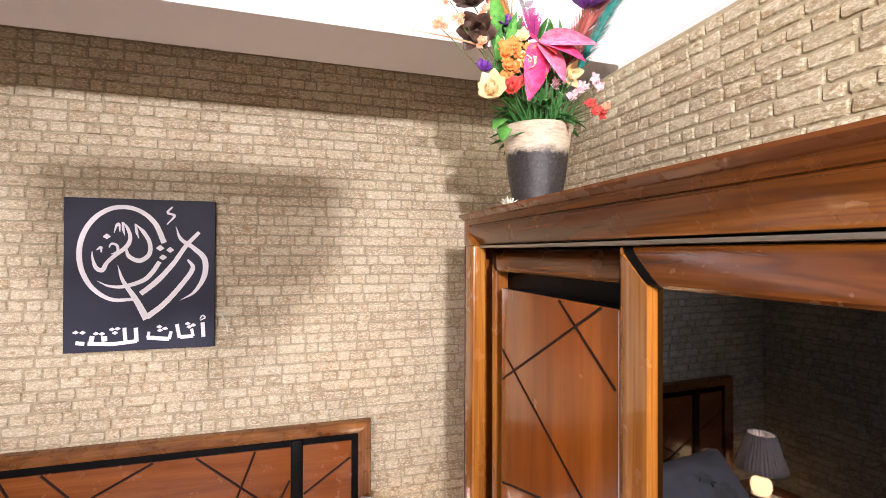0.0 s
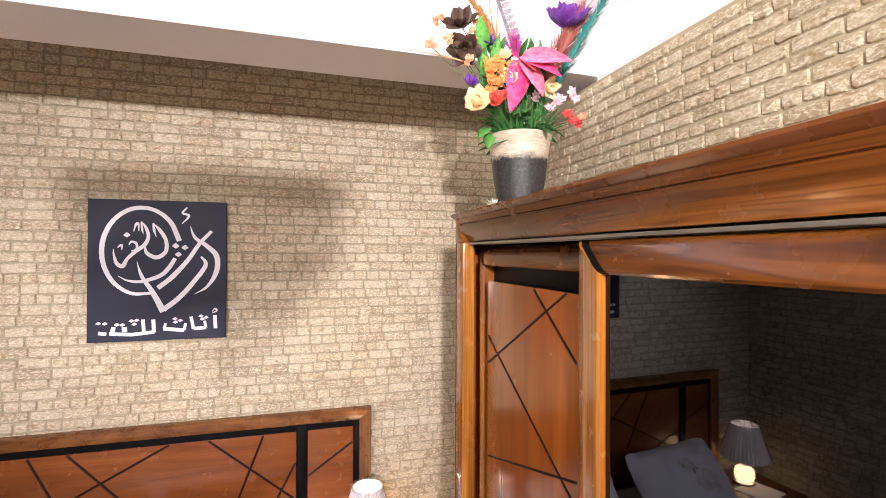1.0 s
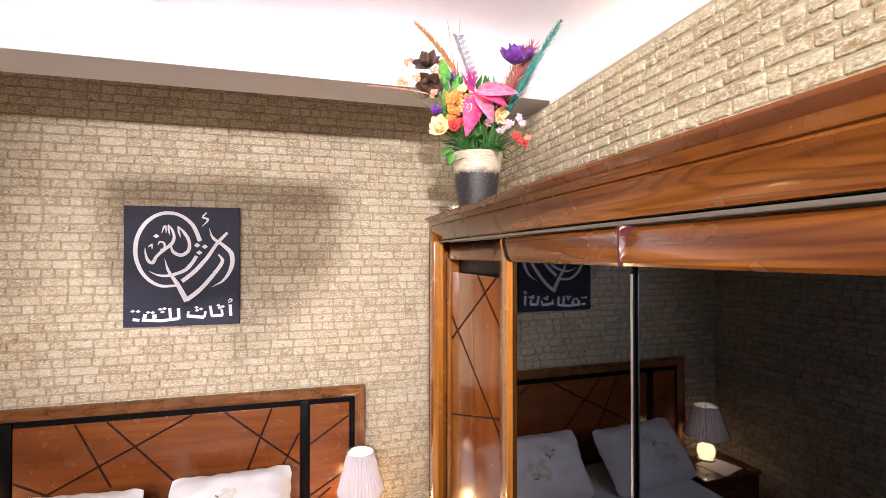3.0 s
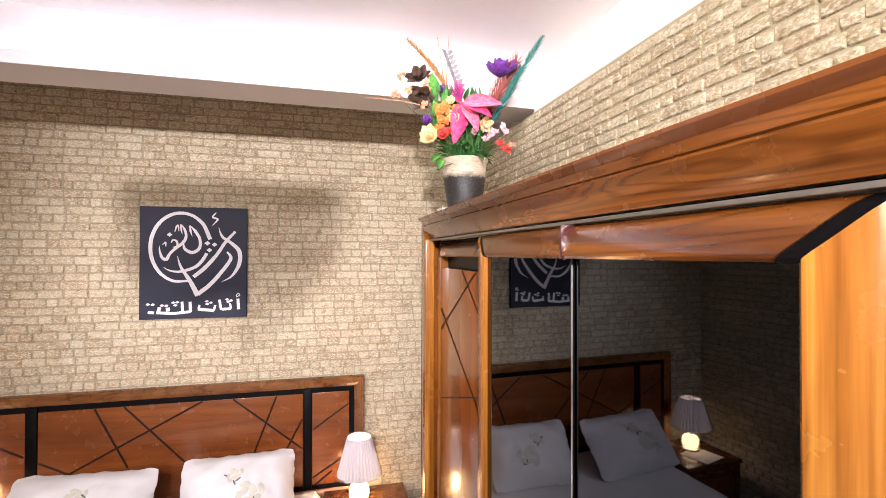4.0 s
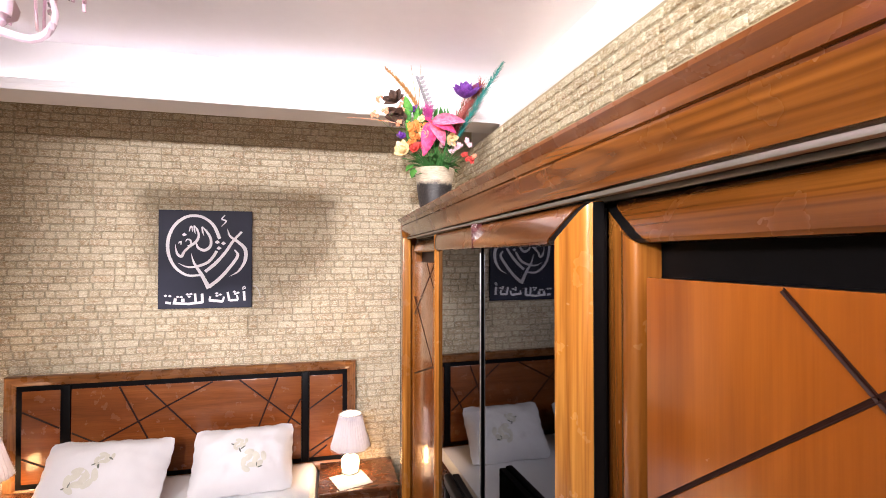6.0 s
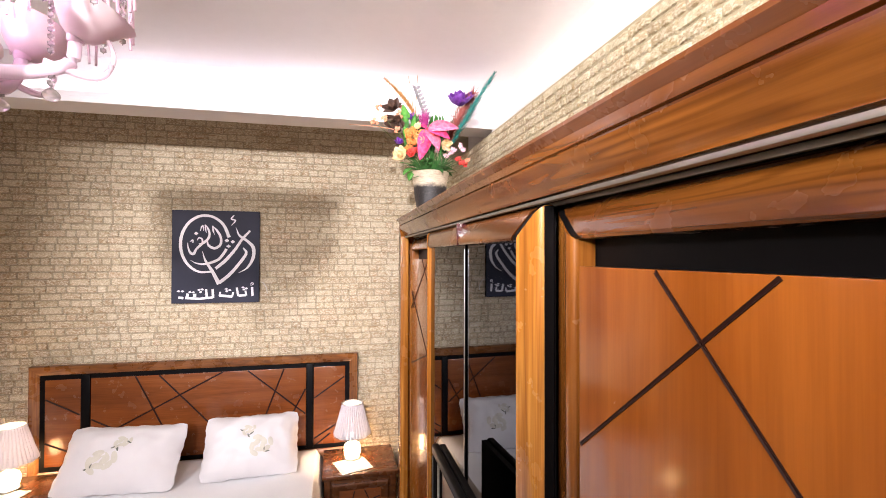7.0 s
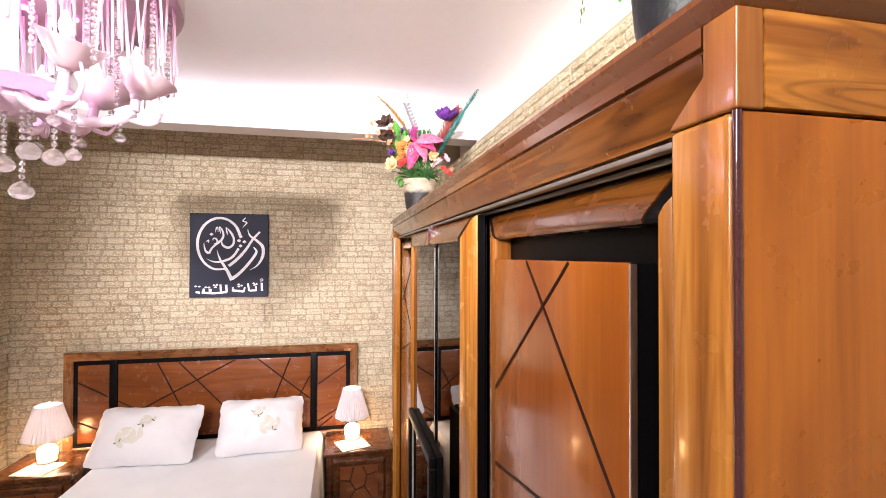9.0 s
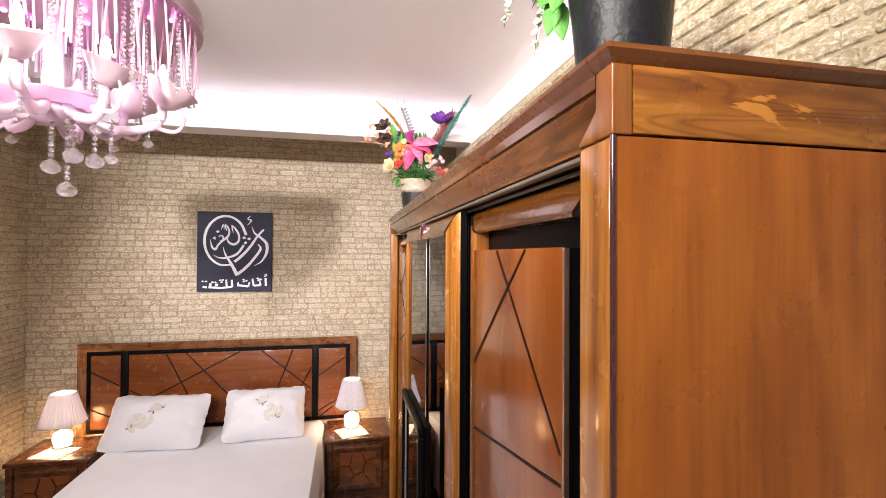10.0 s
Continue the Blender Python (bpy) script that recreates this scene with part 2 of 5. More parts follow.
JAR = glowing("lit_white_jar", (1.0, 0.60, 0.28), 26)
CRYSTAL = glass("crystal", (1.0, 0.97, 0.98), 0.03, 1.45)
nt_ = CRYSTAL.node_tree
thin = node(nt_, "ShaderNodeBsdfTranslucent", Color=(0.95, 0.93, 0.95, 1))
both = nt_.nodes.new("ShaderNodeMixShader")
both.inputs[0].default_value = 0.3
nt_.links.new(nt_.nodes["Principled BSDF"].outputs[0], both.inputs[1]), nt_.links.new(thin.outputs[0], both.inputs[2])
nt_.links.new(both.outputs[0], nt_.nodes["Material Output"].inputs[0])
ARM_GLASS = plain("opal_pink_glass", (0.74, 0.61, 0.69), 0.12, grain=0.04, size=20, bumps=0.0, coat=0.6)
CUP_GLASS = plain("frosted_cup_glass", (0.78, 0.67, 0.66), 0.3, grain=0.06, size=30, bumps=0.0)
ROD_GLASS = plain("milky_glass_rod", (0.76, 0.55, 0.66), 0.12, grain=0.06, size=50, bumps=0.0, coat=0.5)
MAUVE = plain("mauve_metal", (0.40, 0.30, 0.34), 0.3, 0.6, grain=0.08)
for m_ in (ARM_GLASS, CUP_GLASS, ROD_GLASS):
    nt_ = m_.node_tree
    thin = node(nt_, "ShaderNodeBsdfTranslucent", Color=(0.82, 0.71, 0.76, 1))
    both = nt_.nodes.new("ShaderNodeMixShader")
    both.inputs[0].default_value = 0.5
    nt_.links.new(nt_.nodes["Principled BSDF"].outputs[0], both.inputs[1]), nt_.links.new(thin.outputs[0], both.inputs[2])
    nt_.links.new(both.outputs[0], nt_.nodes["Material Output"].inputs[0])
WRAP, nt_, b_ = nodes_of("clear_plastic_wrap")
b_.inputs["Roughness"].default_value = 0.08
clear = nt_.nodes.new("ShaderNodeBsdfTransparent")
both = nt_.nodes.new("ShaderNodeMixShader")
both.inputs[0].default_value = 0.80
b_.inputs["Base Color"].default_value = (0.55, 0.56, 0.62, 1)
nt_.links.new(b_.outputs[0], both.inputs[1]), nt_.links.new(clear.outputs[0], both.inputs[2])
nt_.links.new(both.outputs[0], nt_.nodes["Material Output"].inputs[0])
BULB = glowing("candle_bulb", (1.0, 0.90, 0.86), 4)
LED_PINK = glowing("pink_led", (0.95, 0.10, 0.62), 24)
LED_STRIP = glowing("cove_led_strip", (1.0, 0.94, 0.97), 13)
LED_LEDGE = glowing("ledge_led_strip", (1.0, 0.95, 0.97), 27)
SHOP_WRAP, nt_, b_ = nodes_of("clear_plastic_wrap")
b_.inputs["Roughness"].default_value = 0.08
clear = nt_.nodes.new("ShaderNodeBsdfTransparent")
both = nt_.nodes.new("ShaderNodeMixShader")
both.inputs[0].default_value = 0.80
b_.inputs["Base Color"].default_value = (0.55, 0.56, 0.62, 1)
nt_.links.new(b_.outputs[0], both.inputs[1]), nt_.links.new(clear.outputs[0], both.inputs[2])
nt_.links.new(both.outputs[0], nt_.nodes["Material Output"].inputs[0])
BULB = glowing("shop_lamp_glass", (1.0, 0.94, 0.86), 8)
POT_DARK = plain("rough_black_pot", (0.010, 0.0105, 0.014), 0.42, grain=0.7, size=90, bumps=1.0, spec=0.3)
POT_TWO, nt_, b_ = nodes_of("black_and_cream_pot")
v_ = coords(nt_)
sep = nt_.nodes.new("ShaderNodeSeparateXYZ")
nt_.links.new(v_, sep.inputs[0])
edge = node(nt_, "ShaderNodeMath")
edge.operation = "MULTIPLY_ADD"
edge.inputs[1].default_value = 0.05
nt_.links.new(noise_of(nt_, v_, 45, 6, 0.7), edge.inputs[0]), nt_.links.new(sep.outputs[2], edge.inputs[2])
grit = noise_of(nt_, v_, 110, 6, 0.7)
dark_ = ramp(nt_, grit, [(0.35, (0.012, 0.011, 0.012)), (0.6, (0.05, 0.045, 0.045)), (0.8, (0.20, 0.18, 0.17))])
pale_ = ramp(nt_, noise_of(nt_, coords(nt_, (1, 1, 5)), 40, 6, 0.65), [(0.3, (0.42, 0.32, 0.22)), (0.55, (0.68, 0.58, 0.44)), (0.8, (0.78, 0.70, 0.57))])
nt_.links.new(mixed(nt_, ramp(nt_, edge.outputs[0], [(0.172, (0, 0, 0)), (0.192, (1, 1, 1))]), dark_, pale_), b_.inputs["Base Color"])
b_.inputs["Roughness"].default_value = 0.42
bump(nt_, b_, grit, 0.7, 0.003)
LEAF = petal("green_leaf", (0.025, 0.11, 0.02), (0.06, 0.22, 0.04))
LEAF_BRIGHT = petal("bright_leaf", (0.06, 0.24, 0.03), (0.12, 0.36, 0.06))
GRASS = petal("grass_blade", (0.03, 0.15, 0.03), (0.09, 0.30, 0.07))
STEM = plain("green_stem", (0.08, 0.12, 0.03), 0.6)
BROWN = petal("brown_petal", (0.035, 0.016, 0.012), (0.085, 0.04, 0.025))
PURPLE = petal("purple_petal", (0.09, 0.015, 0.20), (0.18, 0.04, 0.34))
PINK = petal("hot_pink_petal", (0.75, 0.02, 0.13), (0.85, 0.10, 0.30))
PINK_PALE = petal("pale_pink_petal", (0.82, 0.10, 0.24), (0.85, 0.28, 0.42))
MAGENTA = petal("magenta_bristle", (0.32, 0.02, 0.16), (0.45, 0.04, 0.25))
CREAM = petal("cream_petal", (0.80, 0.52, 0.24), (0.85, 0.68, 0.42))
ORANGE = petal("orange_petal", (0.75, 0.20, 0.03), (0.80, 0.32, 0.10))
CORAL = petal("coral_blossom", (0.75, 0.24, 0.12), (0.80, 0.42, 0.28))
TEAL = petal("teal_feather", (0.008, 0.17, 0.16), (0.02, 0.28, 0.24))
RUST = petal("rust_feather", (0.30, 0.05, 0.04), (0.42, 0.10, 0.08))
GOLD = petal("ochre_plume", (0.42, 0.18, 0.05), (0.55, 0.28, 0.09))
GREY = petal("grey_leaf", (0.16, 0.15, 0.17), (0.26, 0.24, 0.27))
BLUSH = petal("blush_blossom", (0.75, 0.40, 0.50), (0.80, 0.58, 0.64))
RED = petal("red_berry", (0.60, 0.03, 0.03), (0.70, 0.10, 0.08))
IVORY = petal("ivory_blossom", (0.70, 0.70, 0.58), (0.80, 0.80, 0.72))

# ---- building helpers ----


def thing(name, at, label, category, group="", kind=""):
    ob = new(name)
    ob.location = at
    return tagged(ob, label, category, group, kind)


def part(name, bm, mat, parent=None, label="", smooth=False):
    """Links a bmesh, given in world places, as one mesh object under a thing or a part."""
    me = bpy.data.meshes.new(name)
    if parent is not None:
        base = Vector((0, 0, 0))
        p = parent
        while p is not None:
            base += p.location
            p = p.parent
        bmesh.ops.translate(bm, verts=bm.verts, vec=-base)
    bm.normal_update()
    bm.to_mesh(me)
    bm.free()
    me.materials.append(mat)
    if smooth:
        for p in me.polygons:
            p.use_smooth = True
        me.set_sharp_from_angle(angle=radians(40))
    ob = new(name, me)
    ob.parent = parent
    if label:
        ob["label"] = label
    return ob


def box(x0, x1, y0, y1, z0, z1, bevel=0.0, bm=None, seg=2):
    out = bmesh.new()
    m = Matrix.LocRotScale(((x0 + x1) / 2, (y0 + y1) / 2, (z0 + z1) / 2), None, (abs(x1 - x0), abs(y1 - y0), abs(z1 - z0)))
    bmesh.ops.create_cube(out, size=1, matrix=m)
    if bevel:
        bmesh.ops.bevel(out, geom=out.edges[:], offset=bevel, segments=seg, affect="EDGES", profile=0.6)
    return joined(bm, out)


def joined(bm, other):
    if bm is None:
        return other
    me = bpy.data.meshes.new("tmp")
    other.to_mesh(me)
    other.free()
    bm.from_mesh(me)
    bpy.data.meshes.remove(me)
    return bm


def loft(rings, close=True, caps=True, bm=None):
    """Skin over equal rings of points."""
    bm = bm or bmesh.new()
    vs = [[bm.verts.new(p) for p in r] for r in rings]
    n = len(rings[0])
    for a, b in zip(vs, vs[1:]):
        for i in range(n if close else n - 1):
            j = (i + 1) % n
            bm.faces.new((a[i], a[j], b[j], b[i]))
    if caps and close:
        bm.faces.new(vs[0][::-1])
        bm.faces.new(vs[-1])
    bmesh.ops.recalc_face_normals(bm, faces=bm.faces)
    return bm


def lathe(at, profile, seg=24, bm=None, wave=0.0, waves=0):
    """A turned shape round an upright axis; profile of (radius, height)."""
    rings = []
    for r, z in profile:
        ring = []
        for i in range(seg):
            a = 2 * math.pi * i / seg
            rr = r * (1 + (wave if (waves and i % 2) else 0))
            ring.append((at[0] + rr * math.cos(a), at[1] + rr * math.sin(a), at[2] + z))
        rings.append(ring)
    return loft(rings, True, True, bm)


def tube(points, radius, seg=8, bm=None, end=None):
    """A round rod along points; the radius may taper to end."""
    pts = [Vector(p) for p in points]
    rings = []
    for i, p in enumerate(pts):
        d = (pts[min(i + 1, len(pts) - 1)] - pts[max(i - 1, 0)]).normalized()
        u = d.cross(Vector((0.31, 0.2, 0.93))).normalized()
        w = d.cross(u)
        r = radius if end is None else radius + (end - radius) * i / (len(pts) - 1)
        rings.append([p + (u * math.cos(2 * math.pi * k / seg) + w * math.sin(2 * math.pi * k / seg)) * r for k in range(seg)])
    return loft(rings, True, True, bm)


def arc(a, b, c, n=10):
    """Points of a bow from a over b to c."""
    a, b, c = Vector(a), Vector(b), Vector(c)
    return [(1 - t) ** 2 * a + 2 * t * (1 - t) * b + t * t * c for t in (i / n for i in range(n + 1))]


def spline(points, n=8):
    """A smooth run through points."""
    p = [Vector(q) for q in points]
    p = [2 * p[0] - p[1]] + p + [2 * p[-1] - p[-2]]
    out = []
    for i in range(1, len(p) - 2):
        for k in range(n):
            t = k / n
            out.append(0.5 * (2 * p[i] + (p[i + 1] - p[i - 1]) * t + (2 * p[i - 1] - 5 * p[i] + 4 * p[i + 1] - p[i + 2]) * t * t + (3 * p[i] - p[i - 1] - 3 * p[i + 1] + p[i + 2]) * t ** 3))
    return out + [p[-2]]


def moulding(profile, a, b, place, mitre_a=0.0, mitre_b=0.0):
    """A bar of a closed profile (u, w) from a to b along its run; mitre shifts the ends in proportion to u. place maps (run, u, w) to the world."""
    return loft([[place(a + mitre_a * u, u, w) for u, w in profile], [place(b - mitre_b * u, u, w) for u, w in profile]])


# ---- the room ----
NORTH, WEST, EAST, SOUTH, TOP = 0.15, -0.78, 2.34, -6.4, 2.94


def structure(name, bm, mat, label):
    return tagged(part(name, bm, mat), label, name.split("_")[0], "", "structure")


structure("floor", box(WEST - 0.1, EAST + 0.26, SOUTH - 0.1, NORTH + 0.1, -0.1, 0), FLOOR, "beige stone tile floor of the shop")
structure("ceiling", box(WEST - 0.1, EAST + 0.26, SOUTH - 0.1, NORTH + 0.1, TOP, TOP + 0.1), CEILING, "smooth pinkish white painted plaster ceiling")
wall_north = structure("wall_north", box(WEST, EAST + 0.26, NORTH, NORTH + 0.1, 0, TOP), MORTAR, "wall clad in tan embossed brick panels")
wall_east = structure("wall_east", box(EAST, EAST + 0.26, SOUTH, NORTH, 0, 2.645), MORTAR, "brick clad wall behind the wardrobe")
structure("wall_east_upper", box(EAST + 0.13, EAST + 0.26, SOUTH, NORTH, 2.645, TOP), PLASTER, "white plaster wall above the lit cove ledge")
wall_west = structure("wall_west", box(WEST - 0.1, WEST, SOUTH, NORTH + 0.1, 0, TOP), MORTAR, "brick clad wall beside the bed")
structure("wall_south", box(WEST, EAST + 0.26, SOUTH - 0.1, SOUTH, 0, TOP), SOUTH_WALL, "plain beige wall at the shop end")

# bulkhead over the bed with a light cove along its front
section = [(-0.72, 2.685), (-0.265, 2.752), (NORTH, 2.915), (NORTH, TOP), (-0.655, TOP), (-0.655, 2.715), (-0.715, 2.715), (-0.72, 2.712)]
structure("bulkhead", loft([[(x, y, z) for y, z in section] for x in (WEST, EAST + 0.13)]), PLASTER, "white plaster bulkhead with a lit cove over the bed")
strip = tagged(part("cove_led_strip", box(WEST + 0.05, EAST - 0.02, -0.7085, -0.7065, 2.716, 2.736), LED_STRIP), "white glowing light strip in a channel in the bulkhead cove", "light strip")
# unseen channel and cover, added to keep the strip's direct light off the ceiling
part("channel", box(WEST + 0.05, EAST - 0.02, -0.7135, -0.709, 2.7155, 2.7375), PLASTER, strip)
part("strip_light_shield", box(WEST + 0.05, EAST - 0.02, -0.7135, -0.703, 2.738, 2.741), PLASTER, strip)
strip = tagged(part("cove_led_strip", box(EAST + 0.0205, EAST + 0.0225, -5.9, -0.75, 2.647, 2.667), LED_LEDGE), "white glowing light strip in a channel on the wall ledge", "light strip")
# the same added, unseen light shields for the ledge strip
part("channel", box(EAST + 0.0155, EAST + 0.020, -5.9, -0.75, 2.6455, 2.668), PLASTER, strip)
part("strip_light_shield", box(EAST + 0.0155, EAST + 0.0255, -5.9, -0.75, 2.6685, 2.6715), PLASTER, strip)

# ---- wardrobe with sliding doors ----
YN, YF = -3.371, -0.650          # near and far ends of the cornice
wardrobe = thing("wardrobe", (2.08, -1.994, 0), "tall glossy brown wooden sliding wardrobe with smoked mirror doors", "wardrobe")
FX, SN, SF = 1.816, -3.362, -0.676   # front of posts, near side, far side

# cornice: a sloping lip over a plain board, mitred round three sides
CF = 1.805
lip = [(0.0, 2.140), (0.0, 2.134), (0.003, 2.131), (0.016, 2.119), (0.06, 2.119), (0.06, 2.140)]
part("cornice", moulding(lip, YN, YF, lambda s, u, w: (CF + u, s, w), 1, 1), CROWN_Y, wardrobe, "dark brown cornice", False)
part("cornice", moulding(lip, CF, EAST - 0.006, lambda s, u, w: (s, YN + u, w), 1, 0), CROWN_X, wardrobe, "dark brown cornice")
part("cornice", moulding(lip, CF, EAST - 0.006, lambda s, u, w: (s, YF - u, w), 1, 0), CROWN_X, wardrobe, "dark brown cornice")
part("top_board", box(CF + 0.055, EAST - 0.008, YN + 0.055, YF - 0.055, 2.112, 2.1385), CROWN_Y, wardrobe, "dark dusty top board")

# frieze: corner blocks cut aslant, a grooved front board that slopes back between them, plain side boards
GROOVE, SLANT = 0.036, 1.22


def frieze_end(w, gap=0.0):
    """How far from the wardrobe's side the front board ends at height w."""
    return GROOVE + gap + max(0.0, 2.076 - w) * SLANT


for side, inward in ((SN, 1), (SF, -1)):
    outline = [(0.0, 2.039), (0.079, 2.039), (frieze_end(2.045), 2.045), (GROOVE, 2.076), (GROOVE, 2.1205), (0.0, 2.1205)]
    bm = loft([[(FX + d, side + inward * u, w) for u, w in outline] for d in (0.0, 0.026)])
    bmesh.ops.bevel(bm, geom=bm.edges[:], offset=0.0022, segments=3, affect="EDGES", profile=0.6)
    part("corner_block", bm, BLOCK, wardrobe, "glossy red brown corner block", True)
front = [(0.0005, 2.1205), (0.0005, 2.1030), (0.006, 2.1010), (0.006, 2.0975), (0.001, 2.0955), (0.003, 2.0800), (0.022, 2.048), (0.022, 2.042), (0.05, 2.042), (0.05, 2.1205)]
part("frieze", loft([[(FX + u, SN + frieze_end(w, 0.002), w) for u, w in front], [(FX + u, SF - frieze_end(w, 0.002), w) for u, w in front]]), WOOD_Y, wardrobe, "grooved brown frieze board", True)
part("frieze_backing", box(FX + 0.028, FX + 0.05, SN + 0.03, SF - 0.03, 2.047, 2.119), BLACK, wardrobe)
for y0, y1 in ((SN, SN + 0.02), (SF - 0.02, SF)):
    near_side = y0 == SN
    part("side_frieze", box(FX + 0.0275, EAST - 0.008, y0, y1, 2.041, 2.1205, 0.002), FRIEZE_X, wardrobe, "honey brown board with pale wood knots", True)
    part("side_panel", box(FX + 0.0078, EAST - 0.008, y0 + (0.003 if near_side else 0.010), y1 - (0.010 if near_side else 0.003), 0.06, 2.0385, 0.002), SIDE, wardrobe, "orange brown veneer side panel")
    by = y0 + 0.0042 if near_side else y1 - 0.0042
    part("corner_bead", tube([(FX + 0.0042, by, 0.06), (FX + 0.0042, by, 2.0382)], 0.0038, 12), BEAD, wardrobe, "dark lacquered corner bead", True)
for y0, y1 in ((SN + 0.0078, SN + 0.079), (SF - 0.079, SF - 0.0078)):
    part("post", box(FX + 0.001, FX + 0.046, y0, y1, 0.0, 2.0385, 0.007, seg=3), POST, wardrobe, "honey brown upright post", True)
part("back_panel", box(EAST - 0.02, EAST - 0.006, SN + 0.021, SF - 0.021, 0.02, 2.11), BLACK, wardrobe)
part("plinth", box(FX + 0.05, EAST - 0.03, SN + 0.08, SF - 0.08, 0.0, 0.08, 0.003), CROWN_Y, wardrobe)
part("inner_dark_board", box(1.965, 1.98, SN + 0.08, SF - 0.08, 0.08, 2.10), BLACK, wardrobe)
part("soffit_board", box(FX + 0.052, 1.964, SN + 0.08, SF - 0.08, 2.041, 2.046), BLACK, wardrobe)
part("rail_track", box(FX + 0.022, FX + 0.036, SN + 0.082, SF - 0.082, 2.0305, 2.0375, 0.0015), ALU, wardrobe, "grey aluminium sliding track", True)
part("rail_track", box(FX + 0.072, FX + 0.080, SN + 0.082, SF - 0.082, 2.030, 2.0385, 0.0015), ALU, wardrobe, "grey aluminium sliding track", True)

DOOR_TOP, DOOR_FOOT = 2.028, 0.085


def door_bar(x0, width, a, b, edge, inward, upright, mitre_a, mitre_b, beaded=False):
    """One side of a door frame: outer edge set back, a slope up to a round inner edge, or to a bead of its own."""
    if beaded:
        k, r = width * 0.66, width * 0.17
        prof = [(0.0, 0.045), (0.0, 0.030), (0.004, 0.026), (width * 0.4, 0.014), (k - 0.002, 0.010), (k, 0.012)]
        prof += [(k + r - r * math.cos(radians(t)), 0.012 - 0.013 * math.sin(radians(t))) for t in range(20, 180, 20)]
        prof += [(width, 0.014), (width, 0.045)]
    else:
        prof = [(0.0, 0.045), (0.0, 0.034), (0.003, 0.027), (0.009, 0.0205), (0.019, 0.0145), (width * 0.55, 0.0075), (width - 0.014, 0.001), (width - 0.006, 0.0), (width - 0.001, 0.004), (width, 0.012), (width, 0.045)]
    if upright:
        place = lambda s, u, w: (x0 + w, edge + inward * u, s)
    else:
        place = lambda s, u, w: (x0 + w, s, edge + inward * u)
    return moulding(prof, a, b, place, mitre_a, mitre_b)


def door_frame(door, x0, ya, yb, wa, wb, wt, sides=(True, True), beaded=False):
    """ya is the far edge, yb the near edge."""
    m, stile_wood = 0.030, BLOCK if beaded else POST
    ka, kb = (wt / wa if wa else 0), (wt / wb if wb else 0)
    part("top_rail", door_bar(x0, wt, ya - (m if sides[0] else 0), yb + (m if sides[1] else 0), DOOR_TOP, -1, False, -wa / wt if sides[0] else 0, -wb / wt if sides[1] else 0), WOOD_Y, door, "flame grained top rail", True)
    part("bottom_rail", door_bar(x0, wt, ya, yb, DOOR_FOOT, 1, False, -wa / wt if sides[0] else 0, -wb / wt if sides[1] else 0), WOOD_Y, door, "", True)
    if sides[0]:
        part("mitre_filler", door_bar(x0 + 0.003, wt, ya - 0.0004, ya - m + 0.0004, DOOR_TOP, -1, False, -wa / wt, wa / wt), BLACK, door, "black filler in the mitre")
        part("stile", door_bar(x0, wa, DOOR_FOOT, DOOR_TOP, ya, -1, True, ka, ka, beaded), stile_wood, door, "honey brown upright stile", True)
    if sides[1]:
        part("mitre_filler", door_bar(x0 + 0.003, wt, yb + m - 0.0004, yb + 0.0004, DOOR_TOP, -1, False, wb / wt, -wb / wt), BLACK, door, "black filler in the mitre")
        part("stile", door_bar(x0, wb, DOOR_FOOT, DOOR_TOP, yb, 1, True, kb, kb, beaded and wb > 0.06), stile_wood if wb > 0.06 else POST, door, "honey brown upright stile", True)


def inlay(door, x, a, b, half=0.0027):
    """A dark grooved strip across a panel from a to b, both (y, z)."""
    a, b = Vector((0, *a)), Vector((0, *b))
    d = (b - a).normalized()
    n = Vector((0, -d.z, d.y))
    ring = lambda p: [p + n * u + Vector((x - w, 0, 0)) for u, w in ((-half, 0.0), (-half, 0.0018), (-half * 0.3, 0.0005), (half * 0.3, 0.0005), (half, 0.0018), (half, 0.0))]
    part("inlay_strip", loft([ring(a), ring(b)]), INLAY, door, "dark lacquered strip")


def panel_door(name, ya, yb, wa, wb, p0, p1, strips):
    door = part(name, box(1.912, 1.920, yb + 0.02, ya - 0.02, DOOR_FOOT + 0.02, DOOR_TOP - 0.02), BLACK, wardrobe, "sliding door with inlaid cherry panel in a black recess")
    door_frame(door, 1.864, ya, yb, wa, wb, 0.068, beaded=True)
    part("panel", box(1.857, 1.8625, p1, p0, 0.25, 1.914, 0.002), VENEER, door, "glossy cherry veneer panel", True)
    part("panel_core", box(1.863, 1.9115, p1 + 0.001, p0 - 0.001, 0.251, 1.913), BLACK, door)
    part("panel_edge", box(1.8575, 1.8675, p1 - 0.0045, p1 - 0.0003, 0.252, 1.912, 0.001), CHROME, door, "greyish metal panel edge")
    for a, b in strips:
        inlay(door, 1.857, a, b)
    return door


panel_door("panel_door", -0.745, -1.515, 0.07, 0.10, -0.885, -1.40, [((-1.197, 1.911), (-1.395, 1.765)), ((-1.353, 1.911), (-0.892, 1.655)), ((-0.892, 1.740), (-1.395, 1.455)), ((-0.892, 1.362), (-1.395, 1.512))])
panel_door("panel_door", -2.49, -3.248, 0.115, 0.05, -2.640, -3.156, [((-2.831, 1.911), (-3.152, 1.585)), ((-3.002, 1.911), (-2.645, 1.620)), ((-2.645, 1.448), (-3.152, 1.537))])


